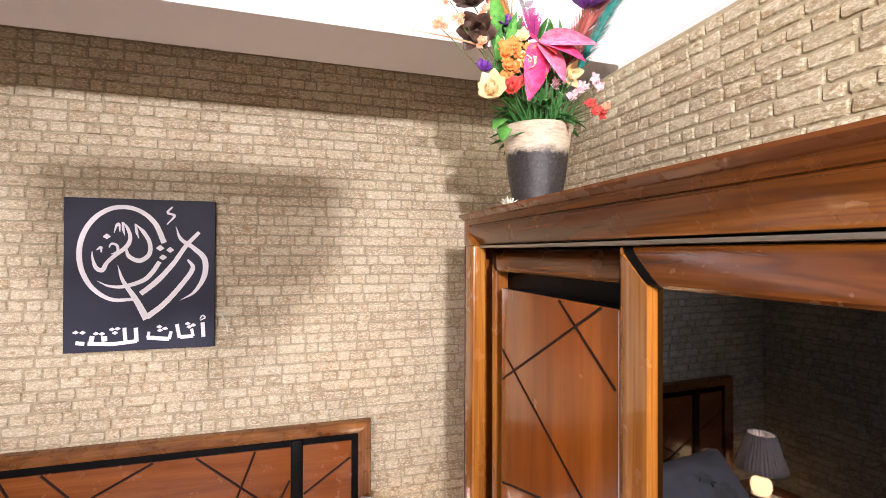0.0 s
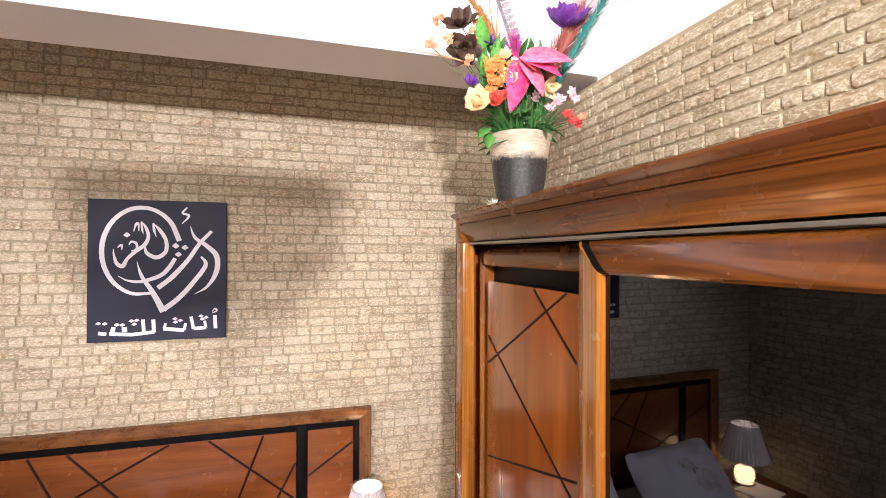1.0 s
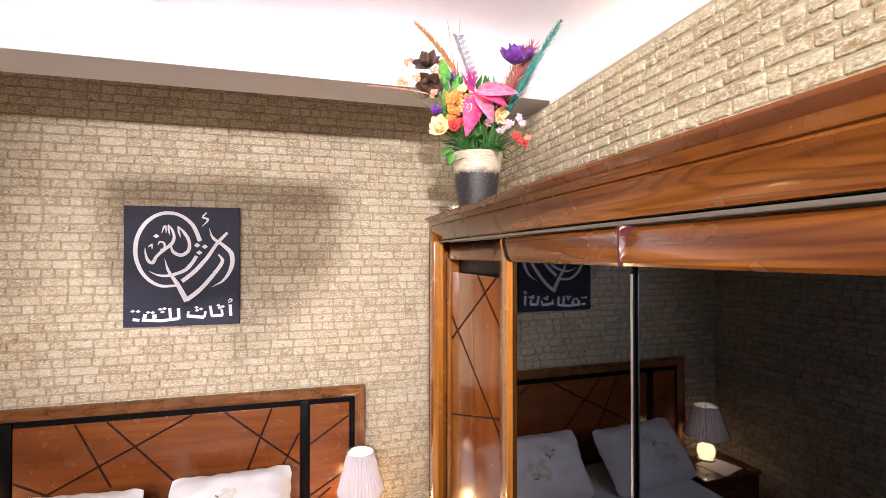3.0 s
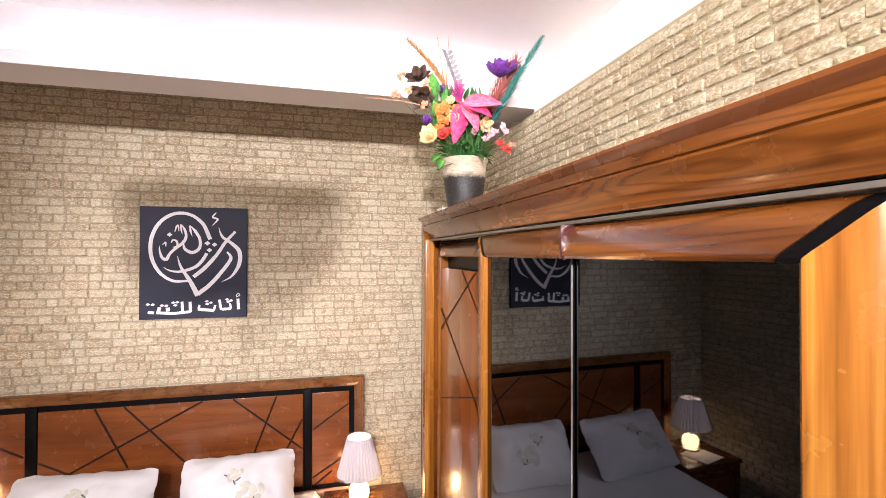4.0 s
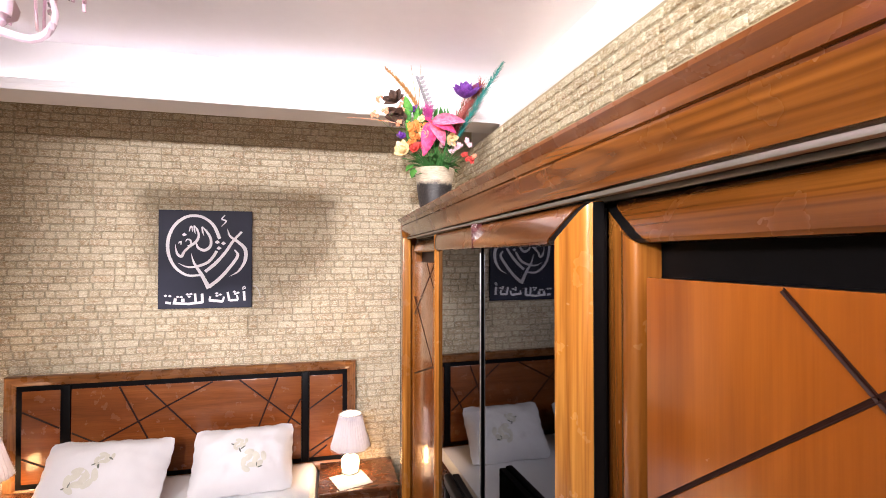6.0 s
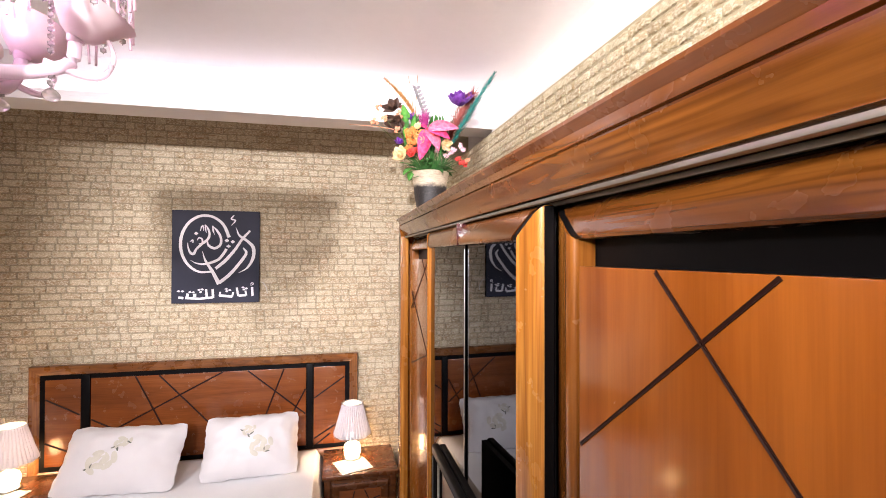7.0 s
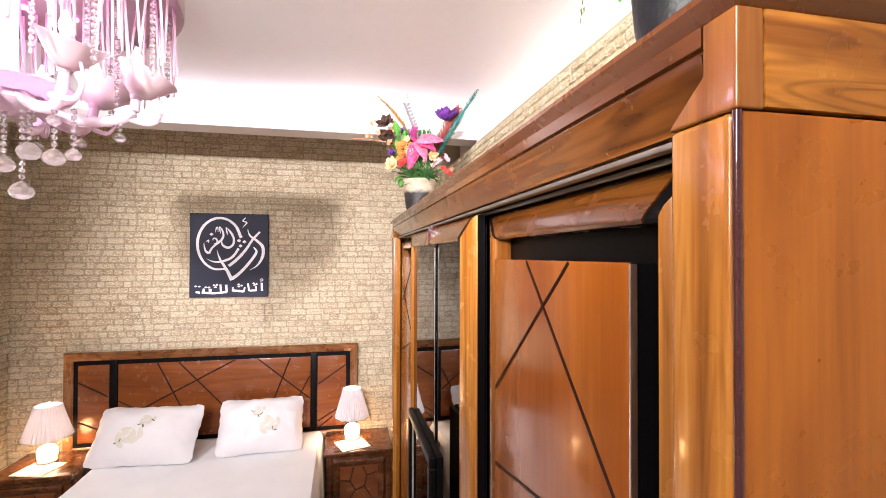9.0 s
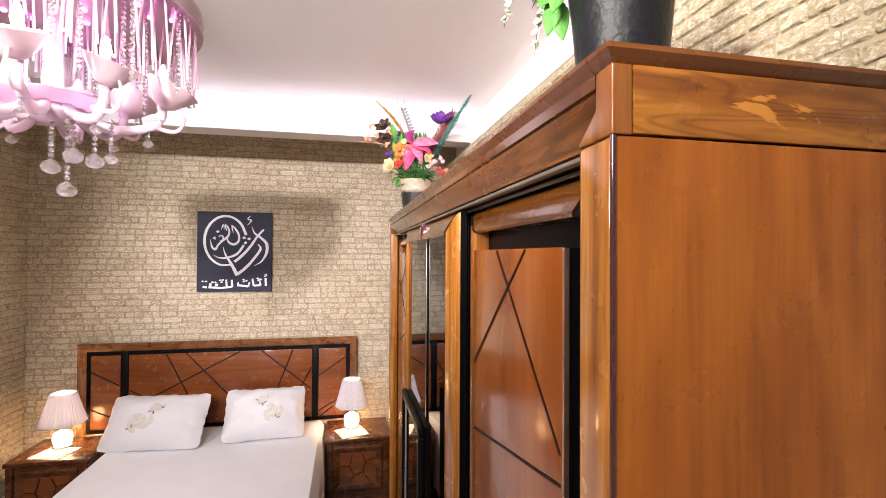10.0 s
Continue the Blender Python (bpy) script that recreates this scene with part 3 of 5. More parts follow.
def mirror_door(ya, yb, sides):
    door = part("mirror_door", box(1.8705, 1.874, yb + 0.004, ya - 0.004, DOOR_FOOT + 0.01, DOOR_TOP - 0.01), BLACK, wardrobe, "sliding door with a smoked mirror pane")
    door_frame(door, 1.819, ya, yb, 0.105, 0.078, 0.066, sides)
    y0, y1 = yb + (0.07 if sides[1] else 0.001), ya - (0.095 if sides[0] else 0.001)
    skew = lambda y: 1.8485 - 0.031 * (y + 1.98)   # the doors hang slightly askew in their tracks
    ring = lambda y: [(skew(y), y, DOOR_FOOT + 0.05), (skew(y), y, DOOR_TOP - 0.055), (skew(y) + 0.003, y, DOOR_TOP - 0.055), (skew(y) + 0.003, y, DOOR_FOOT + 0.05)]
    part("mirror_pane", loft([ring(y0), ring(y1)]), MIRROR, door, "dark smoked mirror glass")
    for k, y in ((0, ya), (1, yb)):
        if sides[k]:
            s_ = 1 if k == 0 else -1
            part("stile_edge", box(1.8475, 1.866, y + s_ * 0.0003, y + s_ * 0.0025, DOOR_FOOT, DOOR_TOP - 0.002), BLACK, door, "black stile edge")
    return door


mid = -1.983
da = mirror_door(-1.42, mid + 0.0015, (True, False))
mirror_door(mid - 0.0015, -2.528, (False, True))
part("meeting_strip", box(1.8440, 1.8475, mid - 0.0022, mid + 0.0022, DOOR_FOOT + 0.06, 1.966, 0.001), BLACK, da, "black strip with a chrome line", True)
part("meeting_chrome", box(1.8415, 1.8438, mid - 0.0022, mid + 0.0022, DOOR_FOOT + 0.06, 1.95, 0.0008), CHROME, da, "thin chrome line")
part("rail_joint", box(1.8175, 1.85, mid - 0.0026, mid + 0.0026, 1.962, 2.0285, 0.001), BEAD, da, "dark rail joint", True)

# tall framed mirror standing before the wardrobe
standing = thing("standing_mirror", (1.77, -2.17, 0), "tall black framed mirror standing before the wardrobe", "mirror")
ya, yb, zt = -1.955, -2.392, 1.362
part("backing", box(1.772, 1.790, yb + 0.004, ya - 0.004, 0.012, zt - 0.004, 0.003), BLACK, standing)
for name, y0, y1, z0, z1 in (("frame_top", yb, ya, zt - 0.032, zt), ("frame_bottom", yb, ya, 0.0, 0.032), ("frame_side", yb, yb + 0.031, 0.0325, zt - 0.0325), ("frame_side", ya - 0.031, ya, 0.0325, zt - 0.0325)):
    part(name, box(1.748, 1.7715, y0, y1, z0, z1, 0.009, seg=4), BLACK, standing, "glossy black frame bar", True)
part("mirror_pane", box(1.762, 1.7715, yb + 0.0315, ya - 0.0315, 0.033, zt - 0.033), CLEAR_MIRROR, standing, "clear mirror glass")
for name, y0, y1, z0, z1 in (("inner_line", yb + 0.0318, ya - 0.0318, zt - 0.036, zt - 0.0335), ("inner_line", yb + 0.0318, yb + 0.0345, 0.034, zt - 0.0365), ("inner_line", ya - 0.0345, ya - 0.0318, 0.034, zt - 0.0365)):
    part(name, box(1.7590, 1.7618, y0, y1, z0, z1, 0.0006), CHROME, standing, "thin silver inner line")

# ---- bed ----
bed = thing("bed", (0.63, -0.95, 0), "double bed with inlaid brown headboard and white bedspread", "bed")
HX0, HX1, HY, HZ = -0.415, 1.622, 0.085, 1.222
head = part("headboard", box(HX0 + 0.02, HX1 - 0.02, HY + 0.02, NORTH - 0.007, 0.05, HZ - 0.02), BLACK, bed, "wide headboard of brown veneer panels with black bars")
fr = [(0.0, 0.045), (0.0, 0.010), (0.006, 0.0), (0.030, 0.004), (0.052, 0.012), (0.058, 0.018), (0.058, 0.045)]
part("frame_rail", moulding(fr, HX0, HX1, lambda s, u, w: (s, HY + w, HZ - u), 1, 1), HEAD_FRAME, head, "", True)
part("frame_rail", moulding(fr, HX0, HX1, lambda s, u, w: (s, HY + w, 0.495 + u), 1, 1), HEAD_FRAME, head, "", True)
part("frame_stile", moulding(fr, 0.495, HZ, lambda s, u, w: (HX0 + u, HY + w, s), 1, 1), HEAD_FRAME_Z, head, "", True)
part("frame_stile", moulding(fr, 0.495, HZ, lambda s, u, w: (HX1 - u, HY + w, s), 1, 1), HEAD_FRAME_Z, head, "", True)
PX = [HX0 + 0.09, -0.128, -0.072, 1.262, 1.314, HX1 - 0.09]
for x0, x1 in ((PX[0], PX[1]), (PX[2], PX[3]), (PX[4], PX[5])):
    part("panel", box(x0, x1, HY + 0.0115, HY + 0.03, 0.585, HZ - 0.088, 0.003), HEAD, head, "glossy reddish brown veneer panel", True)
for x0, x1 in ((PX[1] + 0.002, PX[2] - 0.002), (PX[3] + 0.002, PX[4] - 0.002)):
    part("upright_bar", box(x0, x1, HY + 0.005, HY + 0.03, 0.56, HZ - 0.062, 0.004), BLACK, head, "black upright bar", True)


def head_strip(a, b, mat=INLAY):
    a, b = Vector((a[0], 0, a[1])), Vector((b[0], 0, b[1]))
    d = (b - a).normalized()
    n = Vector((-d.z, 0, d.x))
    ring = lambda p: [p + n * u + Vector((0, HY + 0.0115 - w, 0)) for u, w in ((-0.005, 0.0), (-0.005, 0.0018), (0, 0.0006), (0.005, 0.0018), (0.005, 0.0))]
    part("inlay_strip", loft([ring(a), ring(b)]), mat, head, "dark lacquered strip")


for a, b in (((0.185, 1.132), (0.345, 0.80)), ((0.325, 1.132), (0.70, 0.72)), ((0.715, 1.132), (0.03, 0.775)), ((0.875, 1.132), (1.258, 0.81)), ((1.112, 1.132), (0.955, 0.72)), ((1.258, 0.985), (1.12, 0.72)),
             ((-0.322, 1.012), (-0.132, 0.905)), ((-0.068, 0.87), (0.16, 0.745)), ((-0.322, 0.735), (-0.132, 0.645)), ((1.318, 0.915), (1.528, 1.058)), ((1.318, 0.63), (1.528, 0.755)), ((1.33, 0.585), (1.43, 0.66))):
    head_strip(a, b)
for x in (HX0 + 0.06, HX1 - 0.06):
    part("headboard_leg", box(x - 0.03, x + 0.03, HY + 0.022, NORTH - 0.009, 0.0, 0.50, 0.004), HEAD_FRAME_Z, head)
part("bed_base", box(-0.05, 1.345, -1.92, HY + 0.005, 0.10, 0.30, 0.012), STAND, bed, "brown wooden bed base")
for x in (0.0, 1.295):
    for y in (-1.87, -0.06):
        part("leg", lathe((x, y, 0), [(0.025, 0), (0.035, 0.03), (0.035, 0.102)], 12), STAND, bed, "", True)
part("mattress", box(-0.055, 1.35, -1.92, HY - 0.002, 0.30, 0.53, 0.05, seg=4), SHEET, bed, "", True)

# bedspread: a draped cloth with soft edge and shallow ripples
bx0, bx1, by0, by1 = -0.085, 1.378, -1.97, 0.07
bm = bmesh.new()
cols, rows_ = 46, 60
grid = []
for j in range(rows_ + 1):
    y = by1 + (by0 - by1) * j / rows_
    line = []
    for i in range(cols + 1):
        s = -0.40 + (bx1 - bx0 + 0.80) * i / cols
        w, r = bx1 - bx0, 0.06
        if s < 0:
            x, z = bx0, 0.562 - r + s
        elif s > w:
            x, z = bx1, 0.562 - r - (s - w)
        else:
            k = min(s, w - s)
            x = bx0 + s
            z = 0.562 if k > r else 0.562 - r + math.sqrt(max(0.0, r * r - (r - k) ** 2))
        ripple = noise.noise(Vector((x * 2.3, y * 2.3, z * 3))) * 0.006 + noise.noise(Vector((x * 7, y * 7, z * 7 + 3))) * 0.0025
        if s < 0 or s > w:
            x += (-1 if s < 0 else 1) * abs(0.016 * math.sin(y * 17 + 2 * noise.noise(Vector((y * 3, 0, 0))))) * min(1, (abs(s) if s < 0 else s - w) / 0.2)
        line.append(bm.verts.new((x, y, max(z + ripple, 0.11))))
    grid.append(line)
for a, b in zip(grid, grid[1:]):
    for i in range(cols):
        bm.faces.new((a[i], b[i], b[i + 1], a[i + 1]))
spread = part("bedspread", bm, SHEET, None, "", True)
tagged(spread, "white bedspread smoothly draped over the bed", "bedspread")
sol = spread.modifiers.new("thick", "SOLIDIFY")
sol.thickness = 0.006


def pillow(cx, y, z, w, h, lean, turn, flip):
    """A stuffed pillow with a flat wavy flange, leaning on the headboard."""
    ob = thing("pillow", (cx, y, z), "white satin pillow with embroidered cream roses", "pillow", "pillows on the bed")
    bm = bmesh.new()
    n, m = 28, 22
    pose_m = Matrix.Rotation(radians(turn), 4, "Z") @ Matrix.Rotation(radians(lean), 4, "X")

    def at(u, v, side):
        a, b = abs(u), abs(v)
        puff = max(0.0, (1 - (a / 0.95) ** 2.4)) ** 0.5 * max(0.0, (1 - (b / 0.93) ** 2.4)) ** 0.5 if a < 0.95 and b < 0.93 else 0
        pinch = 1 - 0.03 * (1 - b * b) * a - 0.045 * b ** 8
        pinch2 = 1 - 0.04 * (1 - a * a) * b - 0.06 * a ** 8
        edge = 0.006 * math.sin(7 * (u - 0.6 * v) + cx * 9) * max(a, b) ** 5
        ruf = 0.0025 * max(a, b) ** 8 * (1 + noise.noise(Vector((u * 3 + cx, v * 3, 5))))
        x = u * w / 2 * pinch + ruf * math.sin(17 * v + cx * 5 + 2 * u) * (1 if u > 0 else -1)
        zz = v * h / 2 * pinch2 + ruf * math.sin(19 * u + cx * 3 + 3 * v) * (1 if v > 0 else -1)
        d = side * (0.004 + 0.118 * puff) + edge + 0.020 * noise.noise(Vector((u * 2.6 + cx, v * 2.6, side))) * puff + 0.010 * noise.noise(Vector((u * 7 + cx, v * 4.5, side * 2))) * (0.3 + puff)
        return pose_m @ Vector((x, d, zz + h / 2)) + Vector((cx, y, z))

    def sheet(side):
        g = [[bm.verts.new(at(2 * i / n - 1, 2 * j / m - 1, side)) for i in range(n + 1)] for j in range(m + 1)]
        for a, b in zip(g, g[1:]):
            for i in range(n):
                q = (a[i], a[i + 1], b[i + 1], b[i])
                bm.faces.new(q if side < 0 else q[::-1])
        return g

    f, b = sheet(-1), sheet(1)
    rim = lambda g: g[0][:-1] + [r[-1] for r in g[:-1]] + g[-1][:0:-1] + [r[0] for r in g[:0:-1]]
    rf, rb = rim(f), rim(b)
    for i in range(len(rf)):
        k = (i + 1) % len(rf)
        bm.faces.new((rf[i], rb[i], rb[k], rf[k]))
    part("cushion", bm, PILLOW, ob, "", True)
    # embroidered roses and sprigs: thin raised petals that follow the cushion
    rng = random.Random(int(cx * 100))

    def stitch(u, v, ru, rv, angle, mat, name):
        e = bmesh.new()
        pts = []
        for k in range(12):
            t = 2 * math.pi * k / 12
            a, c = ru * math.cos(t), rv * math.sin(t)
            ca, sa = math.cos(angle), math.sin(angle)
            uu, vv = u + (a * ca - c * sa), v + (a * sa + c * ca) * w / h
            pts.append(at(uu, vv, -1) + pose_m.to_3x3() @ Vector((0, -0.0016, 0)))
        mid_ = at(u, v, -1) + pose_m.to_3x3() @ Vector((0, -0.004, 0))
        vs = [e.verts.new(p) for p in pts]
        c0 = e.verts.new(mid_)
        for k in range(12):
            e.faces.new((vs[k], vs[(k + 1) % 12], c0))
        part(name, e, mat, ob, "", True)

    fx = -1 if flip else 1
    for cu, cv, r in ((-0.20 * fx, -0.22, 0.27), (0.06 * fx, 0.30, 0.16)):
        for k in range(9):
            a = k * 2.4
            q = r * (0.25 + 0.08 * k)
            stitch(cu + q * math.cos(a), cv + q * math.sin(a) * 1.2, r * 0.36, r * 0.2, a + 1.4, EMBROIDER, "rose_petal")
    for cu, cv, a in ((-0.02 * fx, 0.16, 0.5), (0.04 * fx, 0.10, 2.0), (-0.36 * fx, -0.42, 0.2), (-0.30 * fx, -0.36, 1.6), (0.18 * fx, 0.30, 2.6)):
        stitch(cu, cv, 0.055, 0.016, a, EMBROIDER_DARK, "leaf_stitch")
    return ob


pillow(0.225, -0.345, 0.567, 0.66, 0.40, -40, -5, False)
pillow(0.955, -0.300, 0.567, 0.57, 0.40, -40, 3, True)

# ---- nightstands, napkins, lamps ----


def nightstand():
    x0, x1, y0, y1, zt = 1.385, 1.862, -0.345, 0.078, 0.55
    ob = thing("nightstand", ((x0 + x1) / 2, (y0 + y1) / 2, 0), "dark brown wooden nightstand with carved drawer front", "nightstand", "nightstands beside the bed")
    part("top", box(x0, x1, y0, y1, zt - 0.028, zt, 0.007, seg=3), STAND, ob, "", True)
    part("body", box(x0 + 0.012, x1 - 0.012, y0 + 0.025, y1 - 0.005, 0.06, zt - 0.0285, 0.003), STAND, ob)
    for a in (x0 + 0.012, x1 - 0.052):
        part("corner_post", box(a, a + 0.04, y0 + 0.008, y0 + 0.05, 0.0, zt - 0.0285, 0.006), STAND, ob, "", True)
    part("plinth", box(x0 + 0.053, x1 - 0.053, y0 + 0.02, y0 + 0.05, 0.02, 0.08, 0.004), STAND, ob)
    prof = [(0.0, 0.024), (0.0, 0.006), (0.008, 0.0), (0.018, 0.002), (0.052, 0.016), (0.056, 0.020), (0.056, 0.024)]
    for k, (z0, z1) in enumerate(((0.165, 0.490),)):
        dx0, dx1, dy = x0 + 0.06, x1 - 0.06, y0 + 0.006
        drawer = part("drawer", box(dx0 + 0.02, dx1 - 0.02, dy + 0.014, dy + 0.03, z0 + 0.02, z1 - 0.02), HEAD, ob, "drawer with a moulded frame and inlaid strips")
        part("moulding", moulding(prof, dx0, dx1, lambda s, u, w: (s, dy + w, z1 - u), 1, 1), STAND, drawer, "", True)
        part("moulding", moulding(prof, dx0, dx1, lambda s, u, w: (s, dy + w, z0 + u), 1, 1), STAND, drawer, "", True)
        part("moulding", moulding(prof, z0, z1, lambda s, u, w: (dx0 + u, dy + w, s), 1, 1), STAND, drawer, "", True)
        part("moulding", moulding(prof, z0, z1, lambda s, u, w: (dx1 - u, dy + w, s), 1, 1), STAND, drawer, "", True)
        cx, cz, w, h = (dx0 + dx1) / 2, (z0 + z1) / 2, (dx1 - dx0) / 2 - 0.054, (z1 - z0) / 2 - 0.054
        for a, b in (((-1, 0.2), (-0.5, 0.1)), ((-0.5, 0.1), (-0.3, 1)), ((-0.5, 0.1), (-0.2, -0.5)), ((-0.2, -0.5), (-0.5, -1)), ((-0.2, -0.5), (0.3, -0.3)), ((0.3, -0.3), (0.45, 0.4)), ((0.45, 0.4), (0.2, 1)), ((0.45, 0.4), (1, 0.6)), ((0.3, -0.3), (0.7, -1))):
            p, q = Vector((cx + a[0] * w, dy + 0.013, cz + a[1] * h)), Vector((cx + b[0] * w, dy + 0.013, cz + b[1] * h))
            part("inlay_strip", tube([p, q], 0.0035, 6), INLAY, drawer)
        part("knob", lathe((0, 0, 0), [(0.004, 0), (0.004, 0.012), (0.011, 0.016), (0.013, 0.022), (0.008, 0.028), (0.001, 0.029)], 14), CHROME, drawer, "small metal knob", True).matrix_basis = Matrix.Translation(Vector((cx, dy + 0.012, cz)) - ob.location) @ Matrix.Rotation(radians(90), 4, "X")
    return ob


stand = nightstand()
copy_thing(stand, Matrix.Translation((-0.372, stand.location.y, 0)))


def napkin(cx, cy, turn):
    """A thin lace square with scalloped rim."""
    ob_m = Matrix.Translation((cx, cy, 0.5515)) @ Matrix.Rotation(radians(turn), 4, "Z")
    bm = bmesh.new()
    n = 64
    ring = []
    for k in range(n):
        t = 2 * math.pi * k / n
        c, s = math.cos(t), math.sin(t)
        r = 0.105 / max(abs(c), abs(s)) * (1 + 0.02 * math.sin(16 * t))
        ring.append((r * c, r * s * 0.95))
    loft([[ob_m @ Vector((x * k, y * k, z)) for x, y in ring] for k, z in ((1, 0.0), (1, 0.0018), (0.93, 0.0032), (0.3, 0.002))], True, True, bm)
    ob = part("napkin", bm, LACE, None, "", True)
    return tagged(ob, "cream lace napkin lying on the nightstand", "napkin", "napkins under the lamps")


napkin(1.578, -0.215, 18)
napkin(-0.385, -0.215, -14)


def table_lamp(cx, cy, r):
    z = 0.5555
    ob = thing("table_lamp", (cx, cy, z), "bedside lamp with pleated plastic-wrapped shade on lit jar base", "lamp", "bedside lamps")
    part("foot", lathe((cx, cy, z), [(0.055, 0), (0.058, 0.004), (0.056, 0.010), (0.045, 0.013)], 28), CHROME, ob, "chrome foot ring", True)
    part("jar", lathe((cx, cy, z), [(0.036, 0.0135), (0.049, 0.022), (0.055, 0.045), (0.055, 0.072), (0.048, 0.092), (0.030, 0.104), (0.016, 0.110)], 28, None, 0.025, 14), JAR, ob, "glowing white crackled jar", True)
    part("neck", lathe((cx, cy, z), [(0.017, 0.1105), (0.019, 0.118), (0.011, 0.125), (0.009, 0.185), (0.014, 0.190), (0.014, 0.22), (0.005, 0.222)], 18), CHROME, ob, "chrome neck", True)
    seg = 72
    rings = []
    for k, (rr, zz) in enumerate(((r, 0.163), (r * 0.985, 0.170), (r * 0.9, 0.21), (r * 0.80, 0.25), (r * 0.68, 0.31), (r * 0.56, 0.365), (r * 0.565, 0.37))):
        crumple = lambda i: 1 + (0.05 * noise.noise(Vector((4.5 * math.cos(2 * math.pi * i / seg), 4.5 * math.sin(2 * math.pi * i / seg), zz * 22 + cx))) if 0 < k < 5 else 0)
        rings.append([(cx + crumple(i) * rr * (1 + 0.055 * (i % 2)) * (1 + 0.012 * math.sin(5 * 2 * math.pi * i / seg)) * math.cos(2 * math.pi * i / seg), cy + crumple(i) * rr * (1 + 0.055 * (i % 2)) * math.sin(2 * math.pi * i / seg), z + zz + (0.004 * math.sin(18 * math.pi * i / seg) if k == 0 else 0)) for i in range(seg)])
    sh = part("shade", loft(rings, True, False), SHADE, ob, "white pleated shade in clear plastic", True)
    sol = sh.modifiers.new("thick", "SOLIDIFY")
    sol.thickness = 0.0025
    for rr, zz in ((r * 1.01, 0.166), (r * 0.575, 0.369)):
        part("trim_ring", tube([(cx + rr * math.cos(2 * math.pi * i / 36), cy + rr * math.sin(2 * math.pi * i / 36), z + zz) for i in range(37)], 0.0025, 6), CHROME, sh, "", True)
    wrap = []
    for rr, zz in ((1.10, 0.158), (1.07, 0.185), (0.97, 0.215), (0.88, 0.25), (0.80, 0.285), (0.72, 0.32), (0.66, 0.352), (0.62, 0.376)):
        wrap.append([(cx + r * rr * (1 + 0.07 * noise.noise(Vector((5 * math.cos(a), 5 * math.sin(a), zz * 16 + cx * 3)))) * math.cos(a), cy + r * rr * (1 + 0.07 * noise.noise(Vector((5 * math.cos(a), 5 * math.sin(a), zz * 16 + cx * 3)))) * math.sin(a), z + zz) for a in (2 * math.pi * i / 40 for i in range(40))])
    film_ = part("plastic_wrap", loft(wrap, True, False), WRAP, sh, "clear crinkled plastic wrap", False)
    film_.visible_shadow = False
    part("shade_holder", tube([(cx - r * 0.6, cy, z + 0.345), (cx + r * 0.6, cy, z + 0.345)], 0.0018, 6), CHROME, sh)
    return ob


table_lamp(1.578, -0.105, 0.118)
table_lamp(-0.398, -0.105, 0.132)

# ---- sign on the wall ----
SX0, SX1, SZ0, SZ1, SY = 0.383, 0.940, 1.602, 2.236, 0.122
sign = thing("wall_sign", (0.66, SY, 1.92), "dark slate blue square sign board with silver emblem", "sign")
part("board", box(SX0, SX1, SY, NORTH - 0.008, SZ0, SZ1, 0.002), SIGN_BLUE, sign)


def on_sign(u, v):
    return Vector((SX0 + (SX1 - SX0) * u, SY, SZ1 - (SZ1 - SZ0) * v))


def stroke(points, widths, n=8):
    """A flat vinyl stroke of changing width along a smooth run."""
    pts = spline([on_sign((x - 62) / 727.0, (y - 62) / 738.0) for x, y in points], n)
    bm = bmesh.new()
    rows = []
    up = 0.0012 + 0.00006 * len(sign.children)
    for i, p in enumerate(pts):
        d = (pts[min(i + 1, len(pts) - 1)] - pts[max(i - 1, 0)]).normalized()
        nrm = Vector((-d.z, 0, d.x))
        t = i / (len(pts) - 1) * (len(widths) - 1)
        k = min(int(t), len(widths) - 2)
        w = (widths[k] + (widths[k + 1] - widths[k]) * (t - k)) / 727.0 * (SX1 - SX0) / 2
        rows.append([p + nrm * w + Vector((0, -up, 0)), p - nrm * w + Vector((0, -up, 0)), p - nrm * w + Vector((0, 0.0005, 0)), p + nrm * w + Vector((0, 0.0005, 0))])
    part("emblem_stroke", loft(rows), SIGN_WHITE, sign, "silver white vinyl stroke")


stroke([(335 + 203 * math.cos(radians(a)), 330 - 228 * math.sin(radians(a))) for a in range(14, 285, 30)], [28, 22, 24, 26, 22, 16], 6)
stroke([(215, 460), (270, 485), (340, 488), (430, 460), (475, 420), (510, 368)], [2, 14, 22, 24, 22])
stroke([(310, 385), (335, 460), (395, 550), (450, 650)], [2, 18, 28, 36])
stroke([(450, 640), (530, 580), (610, 495), (675, 405), (650, 358)], [30, 28, 26, 24, 10])
stroke([(420, 525), (500, 462), (580, 375), (640, 290), (707, 220)], [26, 28, 24, 22, 18])
stroke([(590, 195), (615, 255), (680, 300), (735, 355), (735, 440), (685, 520), (612, 562)], [2, 18, 24, 30, 28, 16, 2])
stroke([(572, 95), (548, 125), (582, 140), (545, 183)], [8, 12, 14, 4])
stroke([(392, 183), (431, 223), (461, 275), (459, 332), (413, 363), (362, 341), (348, 299)], [4, 20, 20, 22, 24, 20, 8])
stroke([(393, 184), (398, 221), (409, 255)], [10, 14, 2])
stroke([(332, 175), (356, 208), (368, 253), (350, 295), (297, 337), (260, 372), (238, 408), (209, 395), (193, 350), (191, 319)], [4, 16, 18, 22, 20, 18, 24, 20, 10, 3])
stroke([(292, 228), (303, 193), (315, 186), (319, 224)], [3, 12, 12, 4])
stroke([(332, 177), (335, 212), (342, 241)], [10, 12, 2])
